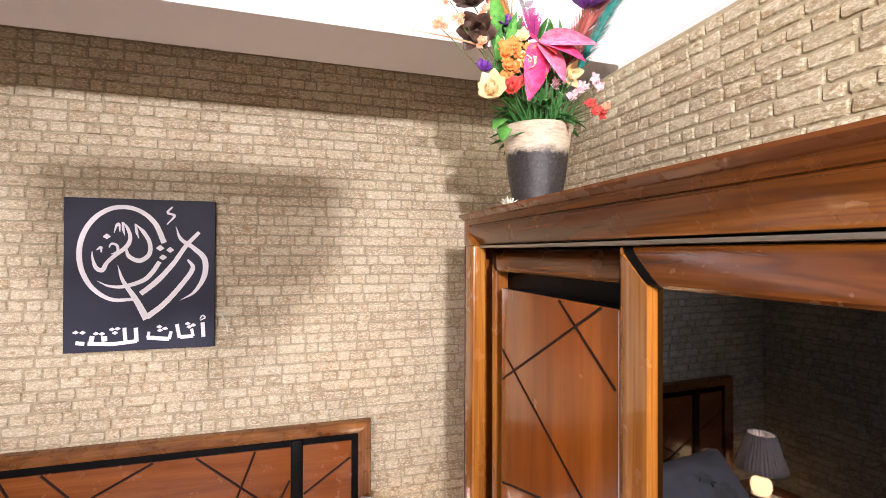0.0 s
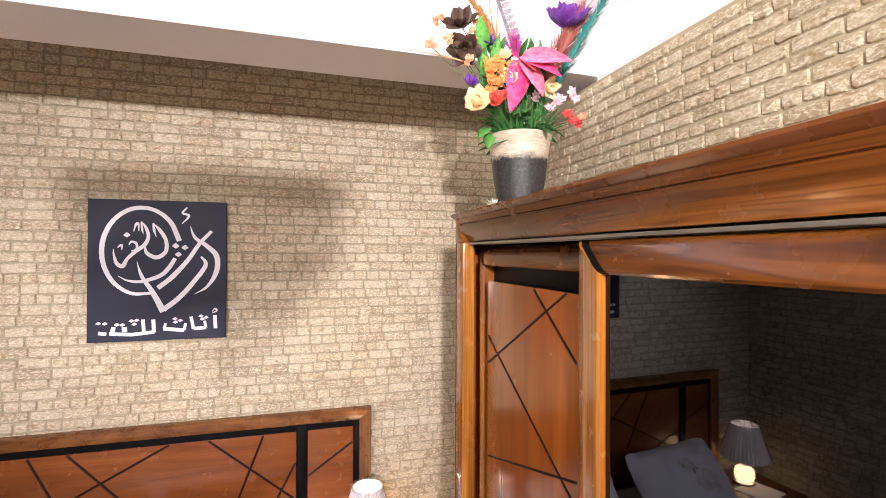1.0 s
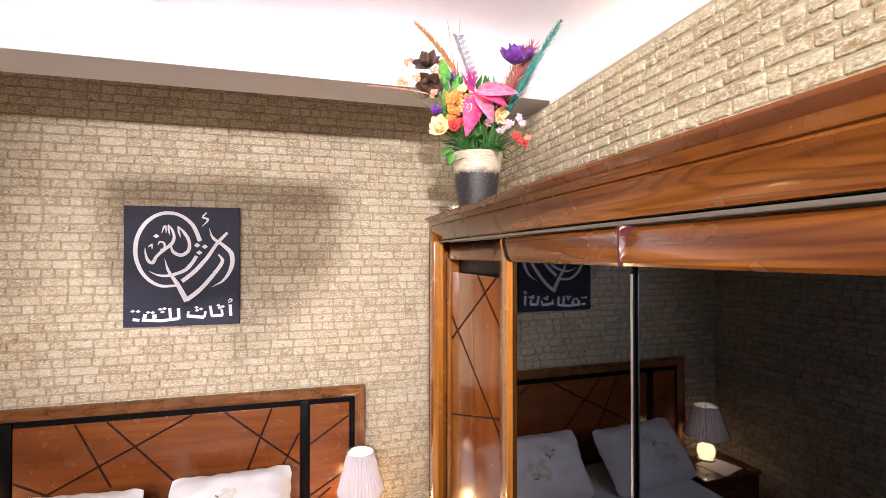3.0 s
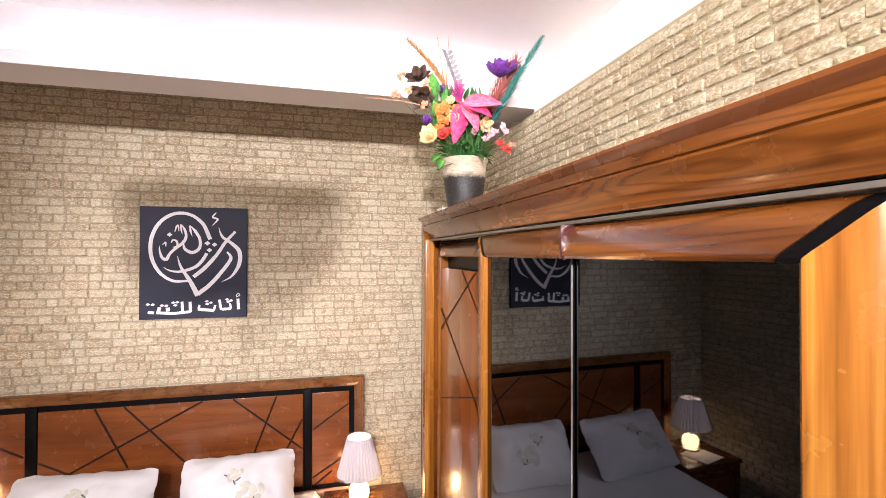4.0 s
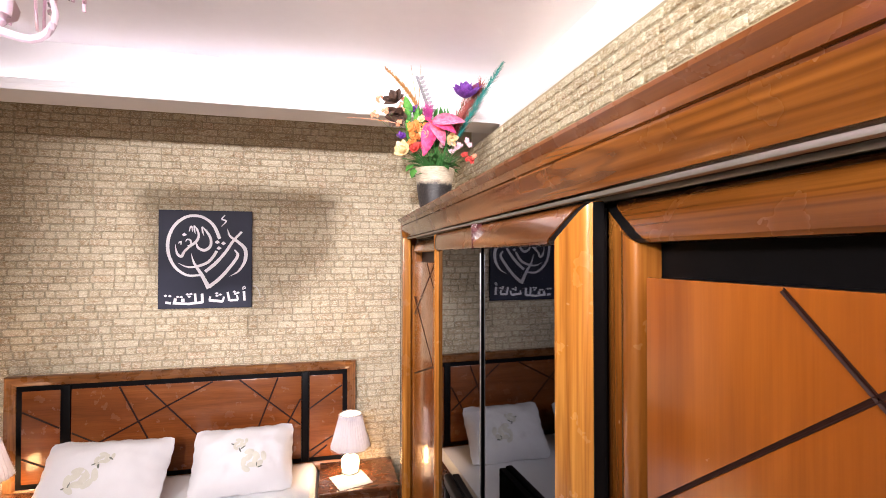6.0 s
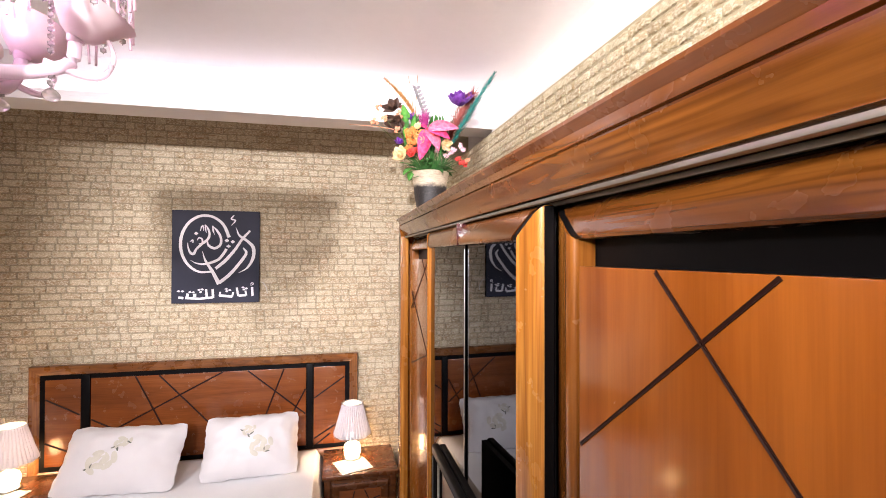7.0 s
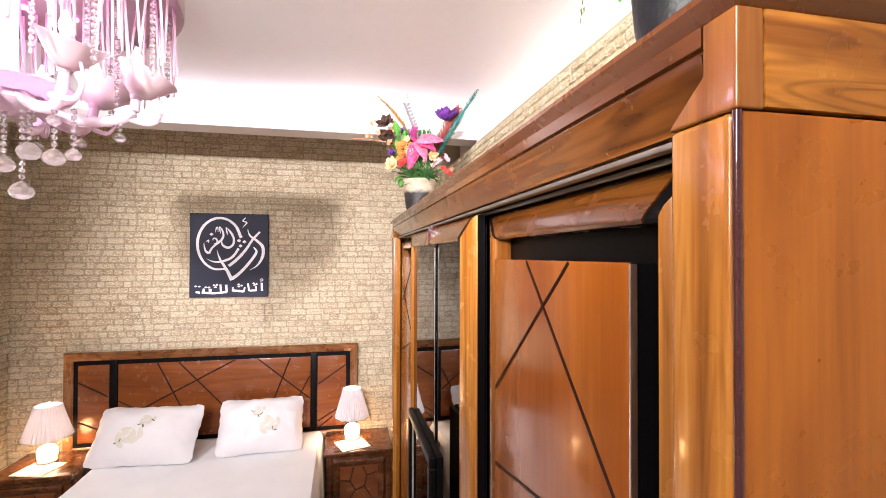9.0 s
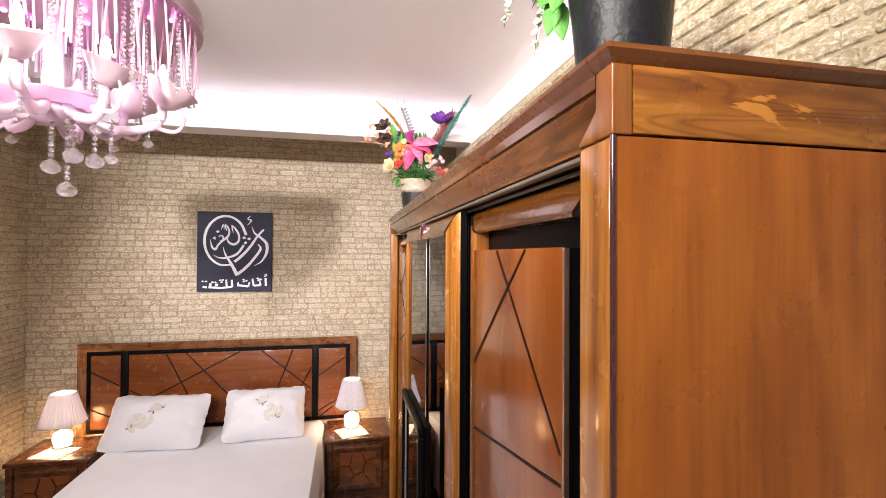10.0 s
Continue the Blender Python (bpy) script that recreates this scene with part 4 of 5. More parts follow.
stroke([(269, 299), (281, 281), (306, 290), (308, 319), (281, 330)], [5, 12, 14, 12, 5])
stroke([(211, 312), (231, 299), (233, 323)], [5, 14, 5])
for x, y, r in ((513, 302, 19), (562, 311, 18), (527, 348, 18), (258, 247, 17)):
    stroke([(x - r, y), (x, y - 1), (x + r, y)], [4, 2 * r * 0.9, 4], 5)
# lower line: plain bars in the place of the lettering
for x0, y0, x1, y1, w in ((120, 752, 160, 758, 20), (175, 757, 290, 765, 20), (290, 765, 402, 755, 20), (402, 758, 398, 690, 20), (350, 760, 344, 688, 18), (452, 740, 560, 752, 22), (455, 742, 462, 712, 14), (560, 752, 570, 715, 16),
                          (612, 748, 598, 680, 18), (615, 745, 680, 742, 20), (680, 742, 672, 705, 15), (733, 748, 728, 676, 20), (252, 750, 250, 725, 26), (190, 750, 196, 722, 22)):
    stroke([(x0, y0), ((x0 + x1) / 2, (y0 + y1) / 2), (x1, y1)], [w, w, w], 3)
for x, y in ((120, 703), (152, 705), (212, 712), (240, 714), (286, 695), (312, 692), (300, 712), (512, 690), (540, 700), (515, 708), (652, 680), (680, 688), (660, 696)):
    stroke([(x - 13, y), (x, y - 1), (x + 13, y)], [4, 20, 4], 4)
stroke([(715, 655), (728, 640), (740, 652), (716, 664)], [5, 8, 8, 5], 4)
tagged(part("cable", tube(spline([(0.935, 0.14, 1.745), (0.965, 0.139, 1.735), (0.985, 0.138, 1.70), (0.992, 0.139, 1.66)], 8), 0.003, 8), WHITE_WIRE, None, "", True), "short loose white cable beside the sign", "cable")

# ---- chandelier ----
CX, CY, CZ = 0.80, -2.50, 2.52
chandelier = thing("chandelier", (CX, CY, CZ), "round crystal chandelier with pink lights and opal glass arms", "chandelier")
part("ceiling_rose", lathe((CX, CY, 0), [(0.07, 2.895), (0.085, 2.91), (0.085, TOP - 0.001), (0.0, TOP - 0.001)], 28), MAUVE, chandelier, "", True)
part("stem", tube([(CX, CY, CZ + 0.02), (CX, CY, 2.90)], 0.005, 10), MAUVE, chandelier, "", True)
part("plate", lathe((CX, CY, CZ), [(0.0, 0.0), (0.30, 0.0), (0.322, -0.012), (0.334, -0.012), (0.337, 0.0), (0.334, 0.035), (0.30, 0.045), (0.0, 0.047)], 64), MAUVE, chandelier, "mauve metal plate with raised rim", True)
rng = random.Random(4)
for k in range(150):
    a, r = rng.uniform(0, 2 * math.pi), (0.315 if k < 50 else rng.uniform(0.08, 0.29))
    if k < 50:
        a = 2 * math.pi * k / 50
    x, y = CX + r * math.cos(a), CY + r * math.sin(a)
    length = rng.uniform(0.11, 0.19) if k >= 50 else rng.uniform(0.15, 0.20)
    lean = (rng.uniform(-0.012, 0.012), rng.uniform(-0.012, 0.012))
    part("glass_rod", tube([(x, y, CZ - 0.002), (x + lean[0], y + lean[1], CZ - length)], 0.0027, 6), ROD_GLASS, chandelier, "", True)


def bead_strand(x, y, z0, n, r, end_r=0.0):
    """Small crystal beads on a wire, one strand in one mesh, with a faceted drop below."""
    bm = tube([(x, y, z0), (x, y, z0 - n * 2.15 * r)], 0.0008, 4)
    for i in range(n):
        bmesh.ops.create_icosphere(bm, subdivisions=1, radius=r, matrix=Matrix.Translation((x, y, z0 - (2 * i + 1) * 1.07 * r)))
    st = part("bead_strand", bm, CRYSTAL, chandelier, "clear crystal beads")
    if end_r:
        zc = z0 - n * 2.15 * r
        prof = [(0.001, 0), (end_r * 0.16, -end_r * 0.12), (end_r * 0.55, -end_r * 0.35), (end_r * 0.9, -end_r * 0.75), (end_r, -end_r * 1.1), (end_r * 0.88, -end_r * 1.45), (end_r * 0.5, -end_r * 1.75), (0.001, -end_r * 1.85)]
        part("crystal_drop", lathe((x, y, zc), prof, 12), CRYSTAL, st, "faceted crystal drop")


for k in range(26):
    a, r = 2 * math.pi * (k + 0.5) / 26, 0.30 if k % 2 else 0.20
    bead_strand(CX + r * math.cos(a), CY + r * math.sin(a), CZ - 0.001, 14 + (k % 3) * 2, 0.006)
for k in range(22):
    a, r = rng.uniform(0, 2 * math.pi), rng.uniform(0.06, 0.30)
    part("led", lathe((CX + r * math.cos(a), CY + r * math.sin(a), CZ - 0.008), [(0.001, 0), (0.006, 0.002), (0.007, 0.0075)], 10), LED_PINK, chandelier, "small pink light", True)
# hub with nested opal discs
part("hub", lathe((CX, CY, 0), [(0.010, 2.22), (0.045, 2.232), (0.065, 2.25), (0.05, 2.275), (0.022, 2.29), (0.018, CZ), (0.0, CZ)], 28), ARM_GLASS, chandelier, "opal pink glass hub", True)
part("hub_dish", lathe((CX, CY, 0), [(0.0, 2.268), (0.10, 2.268), (0.125, 2.282), (0.122, 2.286), (0.095, 2.274), (0.0, 2.276)], 36), ARM_GLASS, chandelier, "opal pink glass dish", True)
for k in range(8):
    a = 2 * math.pi * k / 8 + 0.25
    c, s = math.cos(a), math.sin(a)
    at = lambda r, z: (CX + r * c, CY + r * s, z)
    rr = 0.175 if k % 2 else 0.225
    arm = part("arm", tube(spline([at(0.04, 2.27), at(0.09, 2.235), at(0.15, 2.225), at(rr, 2.250), at(rr + 0.012, 2.295)], 6), 0.0135, 10, None, 0.010), ARM_GLASS, chandelier, "curved opal glass arm", True)
    q = at(rr + 0.012, 0)
    part("candle", lathe((q[0], q[1], 0), [(0.012, 2.29), (0.0135, 2.295), (0.0125, 2.36), (0.006, 2.364)], 14), ROD_GLASS, arm, "white candle tube", True)
    part("bulb", lathe((q[0], q[1], 0), [(0.006, 2.3645), (0.012, 2.378), (0.011, 2.392), (0.003, 2.415)], 14), BULB, arm, "glowing candle bulb", True)
    cup = lathe((0, 0, 0), [(0.014, 0), (0.026, 0.008), (0.042, 0.028), (0.058, 0.052), (0.066, 0.060), (0.062, 0.058), (0.040, 0.034), (0.022, 0.014), (0.012, 0.006)], 28, None, 0.02, 14)
    bmesh.ops.transform(cup, matrix=Matrix.Translation((q[0], q[1], 2.298)) @ Matrix.Rotation(a, 4, "Z") @ Matrix.Rotation(radians(24), 4, "Y"), verts=cup.verts)
    part("cup", cup, CUP_GLASS, arm, "flared frosted glass cup", True)
    bead_strand(*at(rr - 0.02, 0)[:2], 2.235, 2, 0.006, 0.013)
    lip_pts = spline([at(rr - 0.03, 2.25), at(rr + 0.04, 2.235), at(rr + 0.065, 2.27), at(rr + 0.055, 2.31)], 5)
    part("scroll", tube(lip_pts, 0.007, 8, None, 0.003), ARM_GLASS, arm, "curled opal glass scroll", True)
for k, (dx, dy, n, er) in enumerate(((0.048, -0.026, 11, 0.022), (0.009, -0.018, 7, 0.021), (0.062, -0.029, 5, 0.022), (0.114, -0.04, 6, 0.021), (0.154, -0.048, 6, 0.015))):
    bead_strand(CX + dx, CY + dy, 2.232, n, 0.0065, er)

# the other shop lamp further back, hanging from the ceiling
shop = thing("ceiling_lamp", (0.72, -5.5, 2.86), "unseen small round metal shop spotlight hanging from the ceiling", "lamp", "shop spotlights")
part("rose", lathe((0.72, -5.5, 0), [(0.05, 2.925), (0.06, TOP - 0.001), (0.0, TOP - 0.001)], 20), ALU, shop, "", True)
part("rod", tube([(0.72, -5.5, 2.875), (0.72, -5.5, 2.928)], 0.006, 8), ALU, shop)
part("cap", lathe((0.72, -5.5, 0), [(0.07, 2.845), (0.072, 2.86), (0.03, 2.88), (0.0, 2.88)], 24), ALU, shop, "", True)
# unseen fixture added at the bed fill spot
copy_thing(shop, Matrix.Translation((-0.45, -3.35, 2.86)))
# unseen fixture added at the side fill spot
copy_thing(shop, Matrix.Translation((-0.45, -4.5, 2.86)))
# unseen panel frame added round the area fill light
fill_panel = thing("ceiling_panel", (0.9, -4.3, TOP), "unseen flat ceiling panel added for the fill light", "lamp")
part("frame", box(0.28, 1.52, -4.62, -3.98, 2.930, TOP - 0.001, 0.002), ALU, fill_panel)

# ---- flowers ----


def leaf_shape(bm, at, d, up, length, width, curl=0.25, fold=0.15, n=6, point=0.6):
    """A pointed leaf or petal from at along d; it bows towards up."""
    d, up = Vector(d).normalized(), Vector(up)
    side = d.cross(up).normalized()
    up = side.cross(d).normalized()
    rows = []
    for i in range(n + 1):
        t = i / n
        w = width / 2 * (math.sin(math.pi * min(1, t ** point)) ** 0.8 if 0 < t < 1 else 0.06)
        mid_ = Vector(at) + d * length * t * (1 - 0.15 * abs(curl) * t) + up * curl * length * (t * t)
        rows.append([bm.verts.new(mid_ - side * w + up * fold * w), bm.verts.new(mid_), bm.verts.new(mid_ + side * w + up * fold * w)])
    for a, b in zip(rows, rows[1:]):
        bm.faces.new((a[0], a[1], b[1], b[0]))
        bm.faces.new((a[1], a[2], b[2], b[1]))


def rand_dir(rng, base, spread):
    return (Vector(base).normalized() + Vector((rng.uniform(-1, 1), rng.uniform(-1, 1), rng.uniform(-1, 1))) * spread).normalized()


def finish(ob, thick=0.0008):
    m = ob.modifiers.new("thick", "SOLIDIFY")
    m.thickness = thick
    return ob


def blossom(at, face, petals, length, width, mat, parent, name, rng, curl=0.35, layers=1, heart=None, label=""):
    """A flower of petals round an axis that faces face."""
    bm = bmesh.new()
    ax = Vector(face).normalized()
    u = ax.cross(Vector((0.13, 0.22, 0.97))).normalized()
    w = ax.cross(u)
    for l in range(layers):
        k = 1 - 0.22 * l
        for i in range(petals):
            a = 2 * math.pi * (i + 0.5 * l) / petals + rng.uniform(-0.15, 0.15)
            out = u * math.cos(a) + w * math.sin(a)
            d = out * (1 - 0.28 * l) + ax * (0.25 + 0.42 * l)
            leaf_shape(bm, Vector(at) + ax * 0.002 * l, d, ax, length * k * rng.uniform(0.85, 1.1), width * k, curl, 0.3, 5, 0.8)
    if heart:
        bmesh.ops.create_icosphere(bm, subdivisions=1, radius=heart, matrix=Matrix.Translation(Vector(at) + ax * heart))
    return finish(part(name, bm, mat, parent, label, True))


def feather(a, bow, b, width, mat, parent, name, rng, label):
    """A plume: a stem with many fine barbs."""
    pts = arc(a, bow, b, 60)
    bm = tube(pts[::4], 0.0022, 5, None, 0.0008)
    for i, p in enumerate(pts[4:], 4):
        t = i / 60
        d = (pts[min(i + 1, 60)] - pts[i - 1]).normalized()
        for s in range(16):
            v = rand_dir(rng, (d.y * 0.2, rng.uniform(-1, 1), 0), 0.1)
            side = d.cross(rand_dir(rng, (0, 1, 0), 0.9)).normalized() * rng.choice((-1, 1))
            l = width * (0.35 + 0.65 * math.sin(math.pi * min(1, t ** 0.8) * 0.97)) * rng.uniform(0.6, 1.1)
            q = p + side * l * 0.62 + d * l * 1.0
            h = d.cross(side).normalized() * 0.0022
            bm.faces.new([bm.verts.new(x) for x in (p - h, p + h, q)])
    return part(name, bm, mat, parent, label)


def pot_with(cx, cy, z, dark_only, label, r=0.10, h=0.232):
    ob = thing("flower_pot", (cx, cy, z), label, "flower pot", "flower pots on the wardrobe")
    k = r / 0.10
    split = h * 0.69
    lo = [(0.060 * k, 0.0), (0.066 * k, 0.003), (0.073 * k, h * 0.2), (0.082 * k, h * 0.42), (0.0885 * k, split)]
    hi = [(0.0885 * k, split), (0.0925 * k, h * 0.78), (0.0965 * k, h * 0.93), (0.101 * k, h * 0.95), (0.102 * k, h * 0.985), (0.098 * k, h), (0.090 * k, h * 0.98), (0.085 * k, h * 0.85), (0.0, h * 0.85)]
    if dark_only:
        part("pot", lathe((cx, cy, z), lo[:-1] + hi, 48), POT_DARK, ob, "rough dark grey pot", True)
    else:
        part("pot", lathe((cx, cy, z), lo[:-1] + hi, 48), POT_TWO, ob, "rough pot, blackish below and cream above", True)
    return ob


BX, BY, BZ = 1.95, -0.92, 2.14
rng = random.Random(21)
pot_a = pot_with(BX, BY, BZ, False, "black and cream pot of colourful artificial flowers")
at = lambda x, z, y=0.0: Vector((BX + x, BY + y, BZ + z))
root = at(0, 0.20)


def stem_to(p, mat=STEM, r=0.0018):
    m = (root + p) / 2 + Vector((0, 0, 0.03))
    part("stem", tube(arc(root + Vector((rng.uniform(-0.03, 0.03), rng.uniform(-0.03, 0.03), 0)), m, p, 6), r, 5), mat, pot_a)


front_dir = Vector((-0.35, -1, 0.15))
feather(at(-0.05, 0.45), at(-0.09, 0.60), at(-0.243, 0.715), 0.034, GOLD, pot_a, "plume", rng, "ochre grass plume")
feather(at(0.05, 0.33, 0.02), at(0.16, 0.52, 0.02), at(0.247, 0.68, 0.02), 0.11, RUST, pot_a, "feather", rng, "rust red feather")
feather(at(0.10, 0.36, -0.02), at(0.20, 0.55, -0.02), at(0.357, 0.795, -0.02), 0.046, TEAL, pot_a, "feather", rng, "teal green feather")
for x, z in ((-0.119, 0.742), (-0.069, 0.752), (-0.427, 0.462)):
    b = at(-0.18, 0.45) if x < -0.4 else at(-0.083, 0.50)
    part("dry_twig", tube(arc(b, (b + at(x, z)) / 2 + Vector((0, 0, 0.012)), at(x, z), 6), 0.0028, 5, None, 0.0008), CORAL if x < -0.4 else GOLD, pot_a, "thin dry twig")
# grey eucalyptus sprig
a, b = at(-0.01, 0.50), at(-0.078, 0.675)
part("stem", tube([a, b], 0.0015, 5), STEM, pot_a)
bm = bmesh.new()
for i in range(9):
    p = a + (b - a) * (i + 1) / 9
    for s in (-1, 1):
        leaf_shape(bm, p, (s * 0.8, -0.3, 0.5), (0, -1, 0.2), 0.030, 0.020, 0.1, 0.1, 4)
finish(part("eucalyptus_leaf", bm, GREY, pot_a, "grey eucalyptus leaves"))
# brown magnolias
for x, z, f in ((-0.195, 0.558, (-0.5, -0.8, 0.5)), (-0.185, 0.49, (-0.3, -0.8, -0.5))):
    stem_to(at(x, z))
    blossom(at(x, z), f, 6, 0.066, 0.048, BROWN, pot_a, "magnolia", rng, 0.3, 2, 0.008, "dark brown magnolia")
# coral sprays
for x, z in ((-0.267, 0.553), (-0.296, 0.479), (-0.169, 0.531), (-0.184, 0.447), (-0.24, 0.50), (-0.155, 0.56)):
    stem_to(at(x, z, -0.01), r=0.0012)
    for k in range(6):
        q = at(x, z, -0.01) + rand_dir(rng, (0, -0.3, 0), 1.0) * 0.018
        blossom(q, rand_dir(rng, front_dir, 0.7), 5, 0.013, 0.010, CORAL, pot_a, "small_blossom", rng, 0.3)
# leaves high in the bouquet
for o, d, l, w in (((-0.13, 0.49, -0.01), (-0.25, -0.35, 1), 0.095, 0.052), ((-0.12, 0.40, -0.03), (-0.5, -0.4, 1), 0.07, 0.04), ((-0.10, 0.45, -0.02), (0.2, -0.4, 1), 0.07, 0.03)):
    bm = bmesh.new()
    leaf_shape(bm, at(*o), d, front_dir, l, w, 0.15, 0.1)
    finish(part("leaf", bm, LEAF_BRIGHT, pot_a, "bright green leaf", True))
# purple flowers
for x, z, l, n, la in ((0.160, 0.600, 0.10, 8, 3), (-0.108, 0.515, 0.035, 6, 2), (-0.164, 0.381, 0.032, 6, 2)):
    stem_to(at(x, z))
    blossom(at(x, z), (-0.1, -0.55, 1.0 if l > 0.05 else 0.4), n, l, l * 0.8, PURPLE, pot_a, "purple_flower", rng, 0.45, la, 0.008, "deep purple flower")
# magenta bristle head
bm = bmesh.new()
for k in range(150):
    d = rand_dir(rng, (-0.3, -0.25, 1), 0.38)
    p = at(-0.026, 0.455, -0.03) + d * 0.02
    h = d.cross(Vector((0.3, 1, 0.2))).normalized() * 0.0011
    bm.faces.new([bm.verts.new(q) for q in (p - h, p + h, p + d * rng.uniform(0.06, 0.10))])
part("bristle_head", bm, MAGENTA, pot_a, "magenta bristle flower")
# hot pink lily with hanging petals
stem_to(at(-0.026, 0.45, -0.06))
for d, l, w, mat in (((-0.28, -0.35, -1), 0.185, 0.075, PINK), ((0.35, -0.5, -0.75), 0.145, 0.075, PINK_PALE), ((1.0, -0.4, 0.12), 0.165, 0.095, PINK_PALE), ((0.75, -0.6, -0.35), 0.14, 0.08, PINK), ((-0.75, -0.2, 0.35), 0.05, 0.03, PINK), ((0.25, -0.7, -0.45), 0.08, 0.035, RED)):
    bm = bmesh.new()
    leaf_shape(bm, at(-0.026, 0.452, -0.06), d, (0.1, -0.8, 0.6), l, w, -0.18, 0.25, 10, 0.75)
    finish(part("lily_petal", bm, mat, pot_a, "hot pink lily petal", True))
blossom(at(0.065, 0.375, -0.055), (0.3, -1, -0.3), 5, 0.045, 0.034, CREAM, pot_a, "cream_flower", rng, 0.4, 2)
# cream roses, orange clusters, red buds
for x, z, l, mat in ((-0.163, 0.300, 0.054, CREAM), (-0.075, 0.455, 0.026, CREAM), (-0.045, 0.345, 0.026, ORANGE), (-0.06, 0.385, 0.036, CREAM), (-0.108, 0.313, 0.034, RED), (-0.085, 0.33, 0.026, RED)):
    stem_to(at(x, z, -0.06))
    blossom(at(x, z, -0.06), (-0.5, -1, 0.25), 7, l, l * 0.85, mat, pot_a, "rose", rng, 0.55, 3, 0.008, "rounded artificial rose")
for x, z in ((-0.113, 0.371), (-0.077, 0.408), (-0.13, 0.345), (-0.095, 0.385), (-0.125, 0.405), (-0.06, 0.425), (-0.10, 0.435), (-0.05, 0.36), (-0.14, 0.42), (-0.02, 0.40)):
    for k in range(5):
        blossom(at(x, z, -0.05) + rand_dir(rng, (0, -0.5, 0), 1) * 0.014, rand_dir(rng, front_dir, 0.6), 5, 0.018, 0.012, ORANGE, pot_a, "orange_blossom", rng, 0.3)
bm = bmesh.new()
for k in range(85):
    p = at(rng.uniform(-0.14, 0.08), rng.uniform(0.30, 0.50), rng.uniform(-0.03, 0.03))
    leaf_shape(bm, p, rand_dir(rng, (-0.2, -0.2, 1), 0.6), front_dir, rng.uniform(0.04, 0.075), rng.uniform(0.012, 0.026), 0.15, 0.15)
finish(part("foliage", bm, LEAF, pot_a, "dark green leaves", True))
# low leaves on the far side, grass and small blossoms on the near side
bm = bmesh.new()
for k in range(46):
    a = rng.uniform(0, 2 * math.pi)
    p = root + Vector((0.07 * math.cos(a), 0.07 * math.sin(a), rng.uniform(0.0, 0.10)))
    leaf_shape(bm, p, rand_dir(rng, (math.cos(a), math.sin(a), 0.35), 0.5), (0, 0, 1), rng.uniform(0.045, 0.08), rng.uniform(0.022, 0.036), -0.3, 0.2)
finish(part("foliage", bm, LEAF, pot_a, "dark green leaves", True))
for x, z, d in ((-0.11, 0.25, (-0.5, -0.3, -0.4)), (-0.10, 0.235, (-0.35, -0.3, -0.8)), (-0.12, 0.27, (-0.7, -0.5, 0.1)), (-0.09, 0.29, (-0.6, -0.8, 0.2))):
    bm = bmesh.new()
    leaf_shape(bm, at(x, z, -0.01), d, (-0.3, -0.5, 0.8), 0.06, 0.042, -0.15, 0.15)
    finish(part("leaf", bm, LEAF_BRIGHT, pot_a, "bright green leaf", True))
bm = bmesh.new()
for k in range(190):
    a = rng.uniform(-0.9, 1.0)
    d = rand_dir(rng, (a * 0.9 + 0.1, rng.uniform(-0.8, 0.3), 1.0), 0.15)
    p = root + Vector((rng.uniform(-0.05, 0.06), rng.uniform(-0.06, 0.04), 0.01))
    leaf_shape(bm, p, d, (a, -0.4, -0.5), rng.uniform(0.10, 0.19), 0.0045, 0.22, 0.1, 5, 0.5)
part("grass", bm, GRASS, pot_a, "thin green grass blades")
for x, z, mat in ((0.075, 0.316, BLUSH), (0.152, 0.373, BLUSH), (0.027, 0.343, BLUSH), (0.12, 0.35, BLUSH), (0.10, 0.33, BLUSH), (0.165, 0.355, BLUSH), (0.179, 0.278, RED), (0.141, 0.301, RED), (0.19, 0.29, CORAL), (0.155, 0.28, RED), (0.07, 0.35, IVORY)):
    stem_to(at(x, z, -0.05), r=0.001)
    for k in range(2):
        blossom(at(x, z, -0.05) + rand_dir(rng, (0, -0.2, 0), 1) * 0.008, rand_dir(rng, front_dir, 0.5), 5, 0.018, 0.011, mat, pot_a, "small_blossom", rng, 0.25)
blossom(at(-0.10, 0.006, -0.03), (-0.2, -0.5, 1), 9, 0.03, 0.007, IVORY, pot_a, "fallen_blossom", rng, 0.2, 2)

# dark pot near the wardrobe's other end, with trailing white sprays
PX_, PY_ = 1.980, -3.125
pot_b = pot_with(PX_, PY_, BZ, True, "dark grey pot with trailing white blossom sprays", 0.093, 0.25)
top_b = Vector((PX_, PY_, BZ + 0.25))
for p1, p2, n in (((-0.10, 0.10, 0.10), (-0.115, 0.10, -0.115), 34), ((-0.14, 0.13, 0.10), (-0.165, 0.13, -0.055), 26), ((-0.06, 0.12, 0.12), (-0.10, 0.15, 0.0), 20)):
    pts = arc(top_b, top_b + Vector(p1), top_b + Vector(p2), 20)
    part("trailing_stem", tube(pts, 0.0014, 5, None, 0.0007), STEM, pot_b)
    for k in range(n):
        t = 0.35 + 0.65 * k / n
        q = pts[min(20, int(t * 20))] + rand_dir(rng, (0, 0, 0.01), 1) * 0.010 * (1.3 - t)
        blossom(q, rand_dir(rng, (-0.4, -0.8, 0), 0.8), 4, 0.011 * (1.5 - 0.8 * t), 0.009 * (1.5 - 0.8 * t), IVORY, pot_b, "white_blossom", rng, 0.3)
part("trailing_stem", tube(arc(top_b + Vector((-0.05, 0.03, 0.0)), top_b + Vector((-0.10, 0.05, 0.03)), top_b + Vector((-0.098, 0.045, -0.05)), 8), 0.0016, 5), STEM, pot_b)
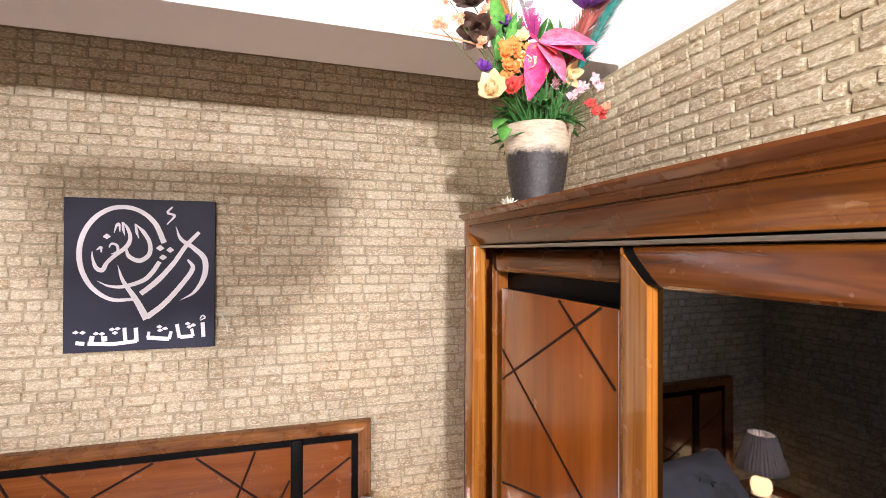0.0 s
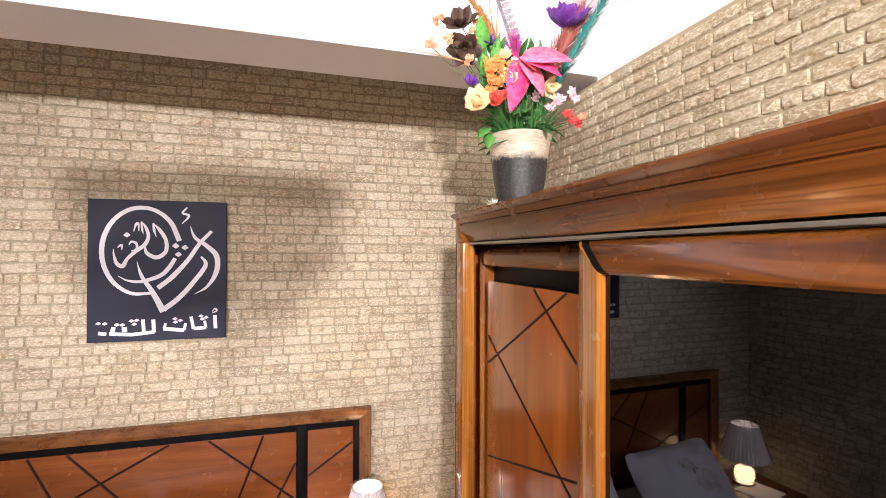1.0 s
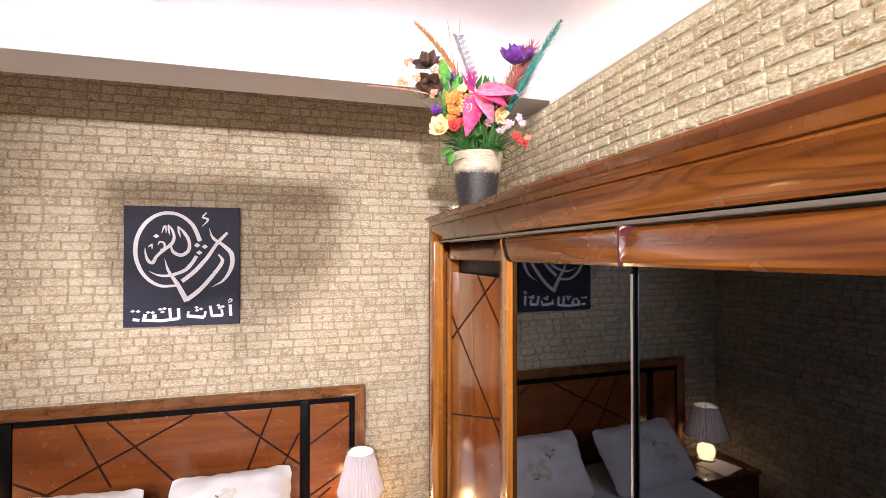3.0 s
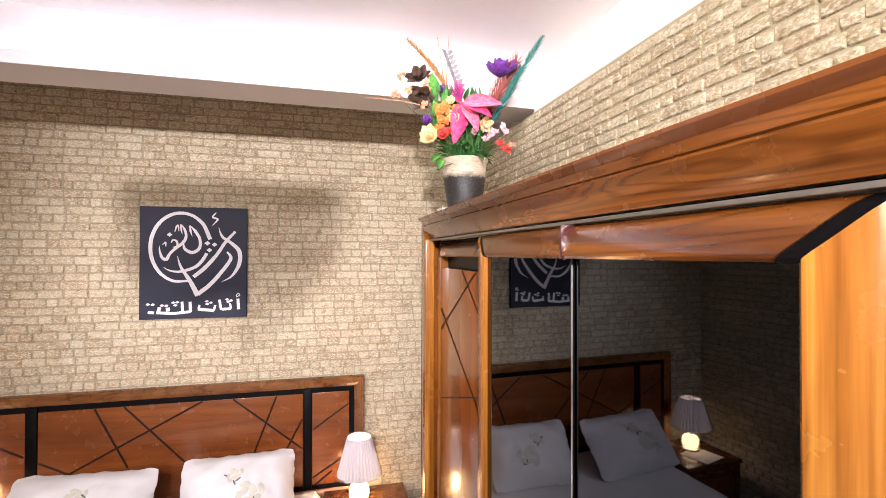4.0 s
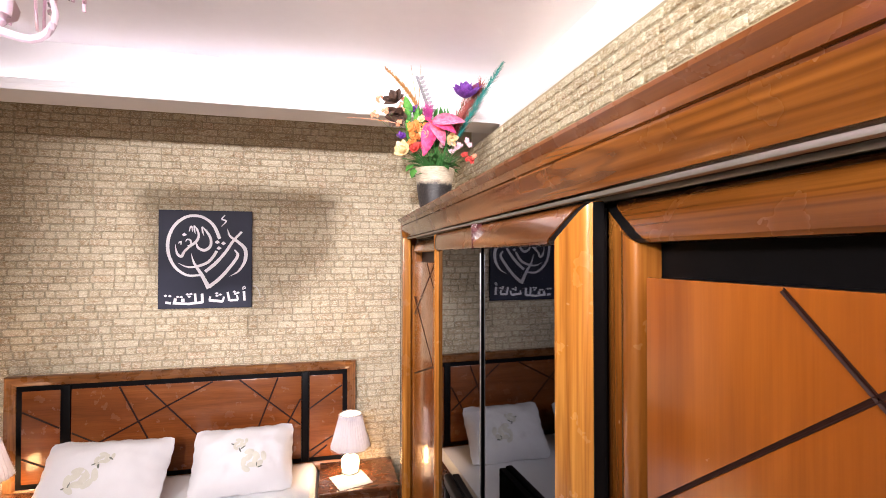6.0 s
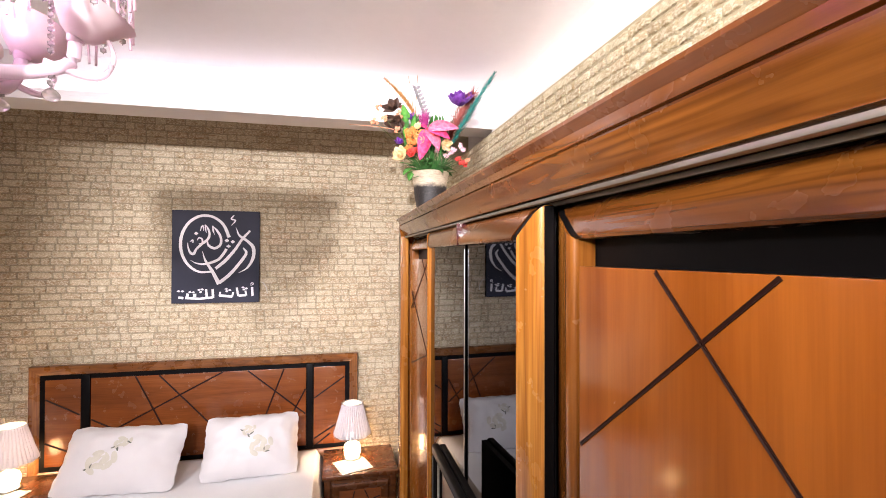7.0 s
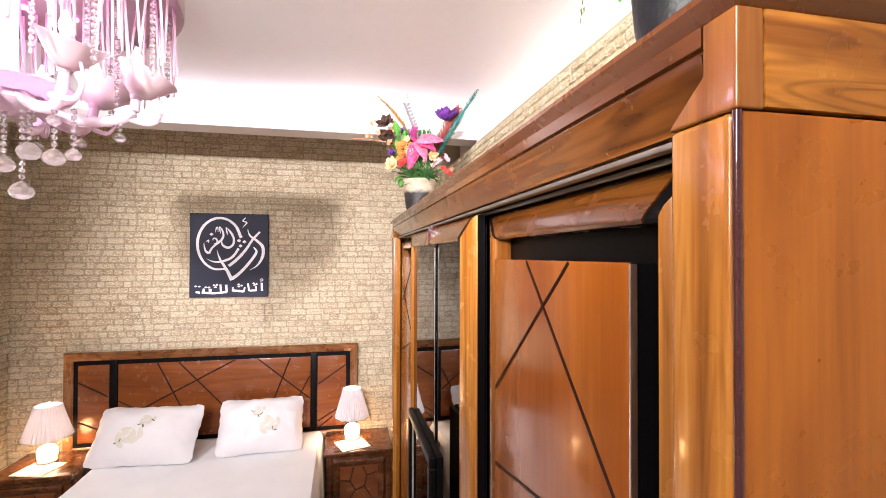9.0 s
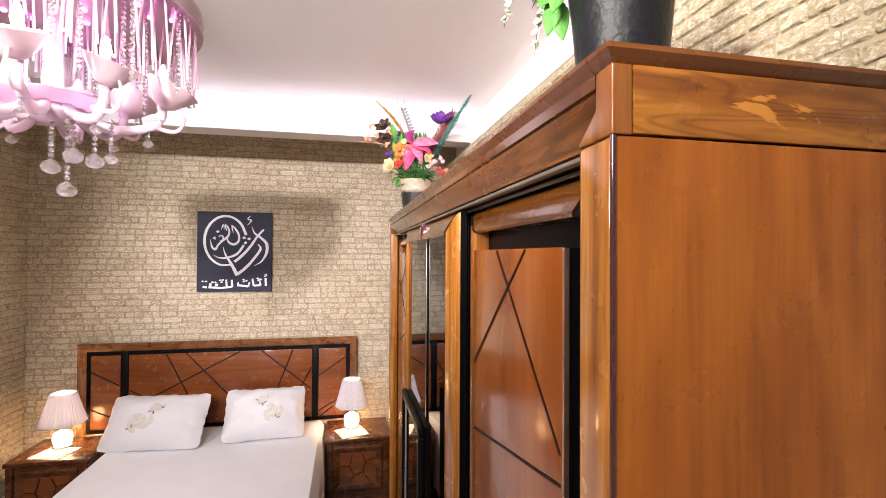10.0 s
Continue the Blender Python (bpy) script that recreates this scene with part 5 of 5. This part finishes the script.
for d, o, l in (((-0.65, 0.1, -0.75), (-0.085, 0.045, -0.005), 0.07), ((-0.3, 0.0, -1), (-0.10, 0.02, -0.025), 0.06), ((-0.9, 0.3, 0.1), (-0.08, 0.05, 0.01), 0.07), ((-0.5, -0.4, 0.8), (-0.05, 0.0, 0.02), 0.08), ((0.4, -0.3, 0.8), (0.02, 0.0, 0.02), 0.09), ((0.2, 0.6, 0.9), (0.0, 0.03, 0.02), 0.09), ((-0.25, 0.05, -1), (-0.095, 0.045, -0.035), 0.075), ((0.12, -0.05, -1), (-0.098, 0.040, -0.048), 0.07), ((-0.1, 0.1, -1), (-0.098, 0.055, -0.005), 0.07)):
    bm = bmesh.new()
    leaf_shape(bm, top_b + Vector(o), d, (-0.4, -0.8, 0.3), l, l * 0.5, 0.1, 0.15)
    finish(part("leaf", bm, LEAF_BRIGHT, pot_b, "bright green leaf", True))

# ---- bricks of the walls ----
ROW, LONG, HALF, JOINT, PROUD = 0.0455, 0.122, 0.061, 0.0044, 0.0072


def brick_rows(u0, u1, z0, z1, seed, k_=1.0):
    """Courses of long and of half bricks in turn: (u, z, width, height)."""
    rng = random.Random(seed)
    row, long_, half_ = ROW * k_, LONG * k_, HALF * k_
    z, k, out = z0, 0, []
    while z < z1 - 0.01:
        u = u0 - rng.random() * long_
        h = min(row, z1 - z) - JOINT
        while u < u1:
            w = long_ if (k % 2 == 0) != (rng.random() < 0.22) else half_
            w *= 0.88 + 0.24 * rng.random()
            a, b = max(u, u0), min(u + w - JOINT, u1)
            if b - a > 0.02:
                out.append((a + rng.uniform(0, 0.002), z + rng.uniform(-0.0015, 0.0015), b - a, h + rng.uniform(-0.002, 0.002)))
            u += w
        z += row
        k += 1
    return out


def brick_shape(w, h, rng):
    """Eight points and five faces of one pillowed brick with uneven corners."""
    j = lambda s: rng.uniform(-s, s)
    e, c = 0.0035, 0.0045
    outline = [(c, 0), (w / 2, 0), (w - c, 0), (w, c), (w, h - c), (w - c, h), (w / 2, h), (c, h), (0, h - c), (0, c)]
    back = [(x + j(0.0018), 0.0, y + j(0.0018)) for x, y in outline]
    front = []
    for x, y, in outline:
        dx, dy = w / 2 - x, h / 2 - y
        front.append((x + max(-e, min(e, dx)) + j(0.0018), -PROUD + j(0.0014), y + max(-e, min(e, dy)) + j(0.0018)))
    n = len(outline)
    return back + front + [(w / 2 + j(0.01), -PROUD - 0.0015, h / 2)], [(i, (i + 1) % n, n + (i + 1) % n, n + i) for i in range(n)] + [(n + i, n + (i + 1) % n, 2 * n) for i in range(n)]


def clad(wall, rows, place, turn, near, seed):
    """Lays bricks on a wall: those in the near stretch one by one, the rest joined."""
    rng = random.Random(seed)
    shapes = {}
    verts, faces, count = [], [], 0
    for u, z, w, h in rows:
        if near and near[0] < u < near[1] and near[2] < z < near[3] and count < 300:
            key = (round(w * 50), rng.randrange(3))
            if key not in shapes:
                v, f = brick_shape(key[0] / 50, ROW - JOINT, rng)
                me = bpy.data.meshes.new("brick")
                me.from_pydata(v, [], f)
                me.materials.append(BRICK_ONE)
                shapes[key] = (me, key[0] / 50)
            me, mw = shapes[key]
            ob = new("brick", me)
            ob.matrix_world = Matrix.Translation(place(u, z)) @ turn @ Matrix.Diagonal((w / mw, 1, h / (ROW - JOINT), 1))
            ob.parent = wall
            count += 1
            continue
        v, f = brick_shape(w, h, rng)
        n = len(verts)
        m = Matrix.Translation(place(u, z)) @ turn
        verts += [tuple(m @ Vector(p)) for p in v]
        faces += [tuple(i + n for i in q) for q in f]
    me = bpy.data.meshes.new("brick_facing")
    me.from_pydata(verts, [], faces)
    me.materials.append(BRICK_ALL)
    ob = new("brick_facing", me)
    ob.parent = wall
    ob["kind"] = "stuff"
    ob["label"] = "joined tan brick facing"


clad(wall_north, brick_rows(WEST, EAST, 0.0, TOP, 3), lambda u, z: Vector((u, NORTH - 0.0005, z)), Matrix.Identity(4), (0.95, 2.1, 1.25, 2.75), 5)
clad(wall_east, brick_rows(-NORTH, 5.2, 1.98, 2.640, 7, 0.85), lambda u, z: Vector((EAST - 0.0005, -u, z)), Matrix.Rotation(radians(-90), 4, "Z"), (0.75, 3.4, 2.14, 2.6), 9)
clad(wall_west, brick_rows(-NORTH, 5.2, 0.0, TOP, 11), lambda u, z: Vector((WEST + 0.0005, u * 1.0 - 5.05, z)), Matrix.Rotation(radians(90), 4, "Z"), None, 13)
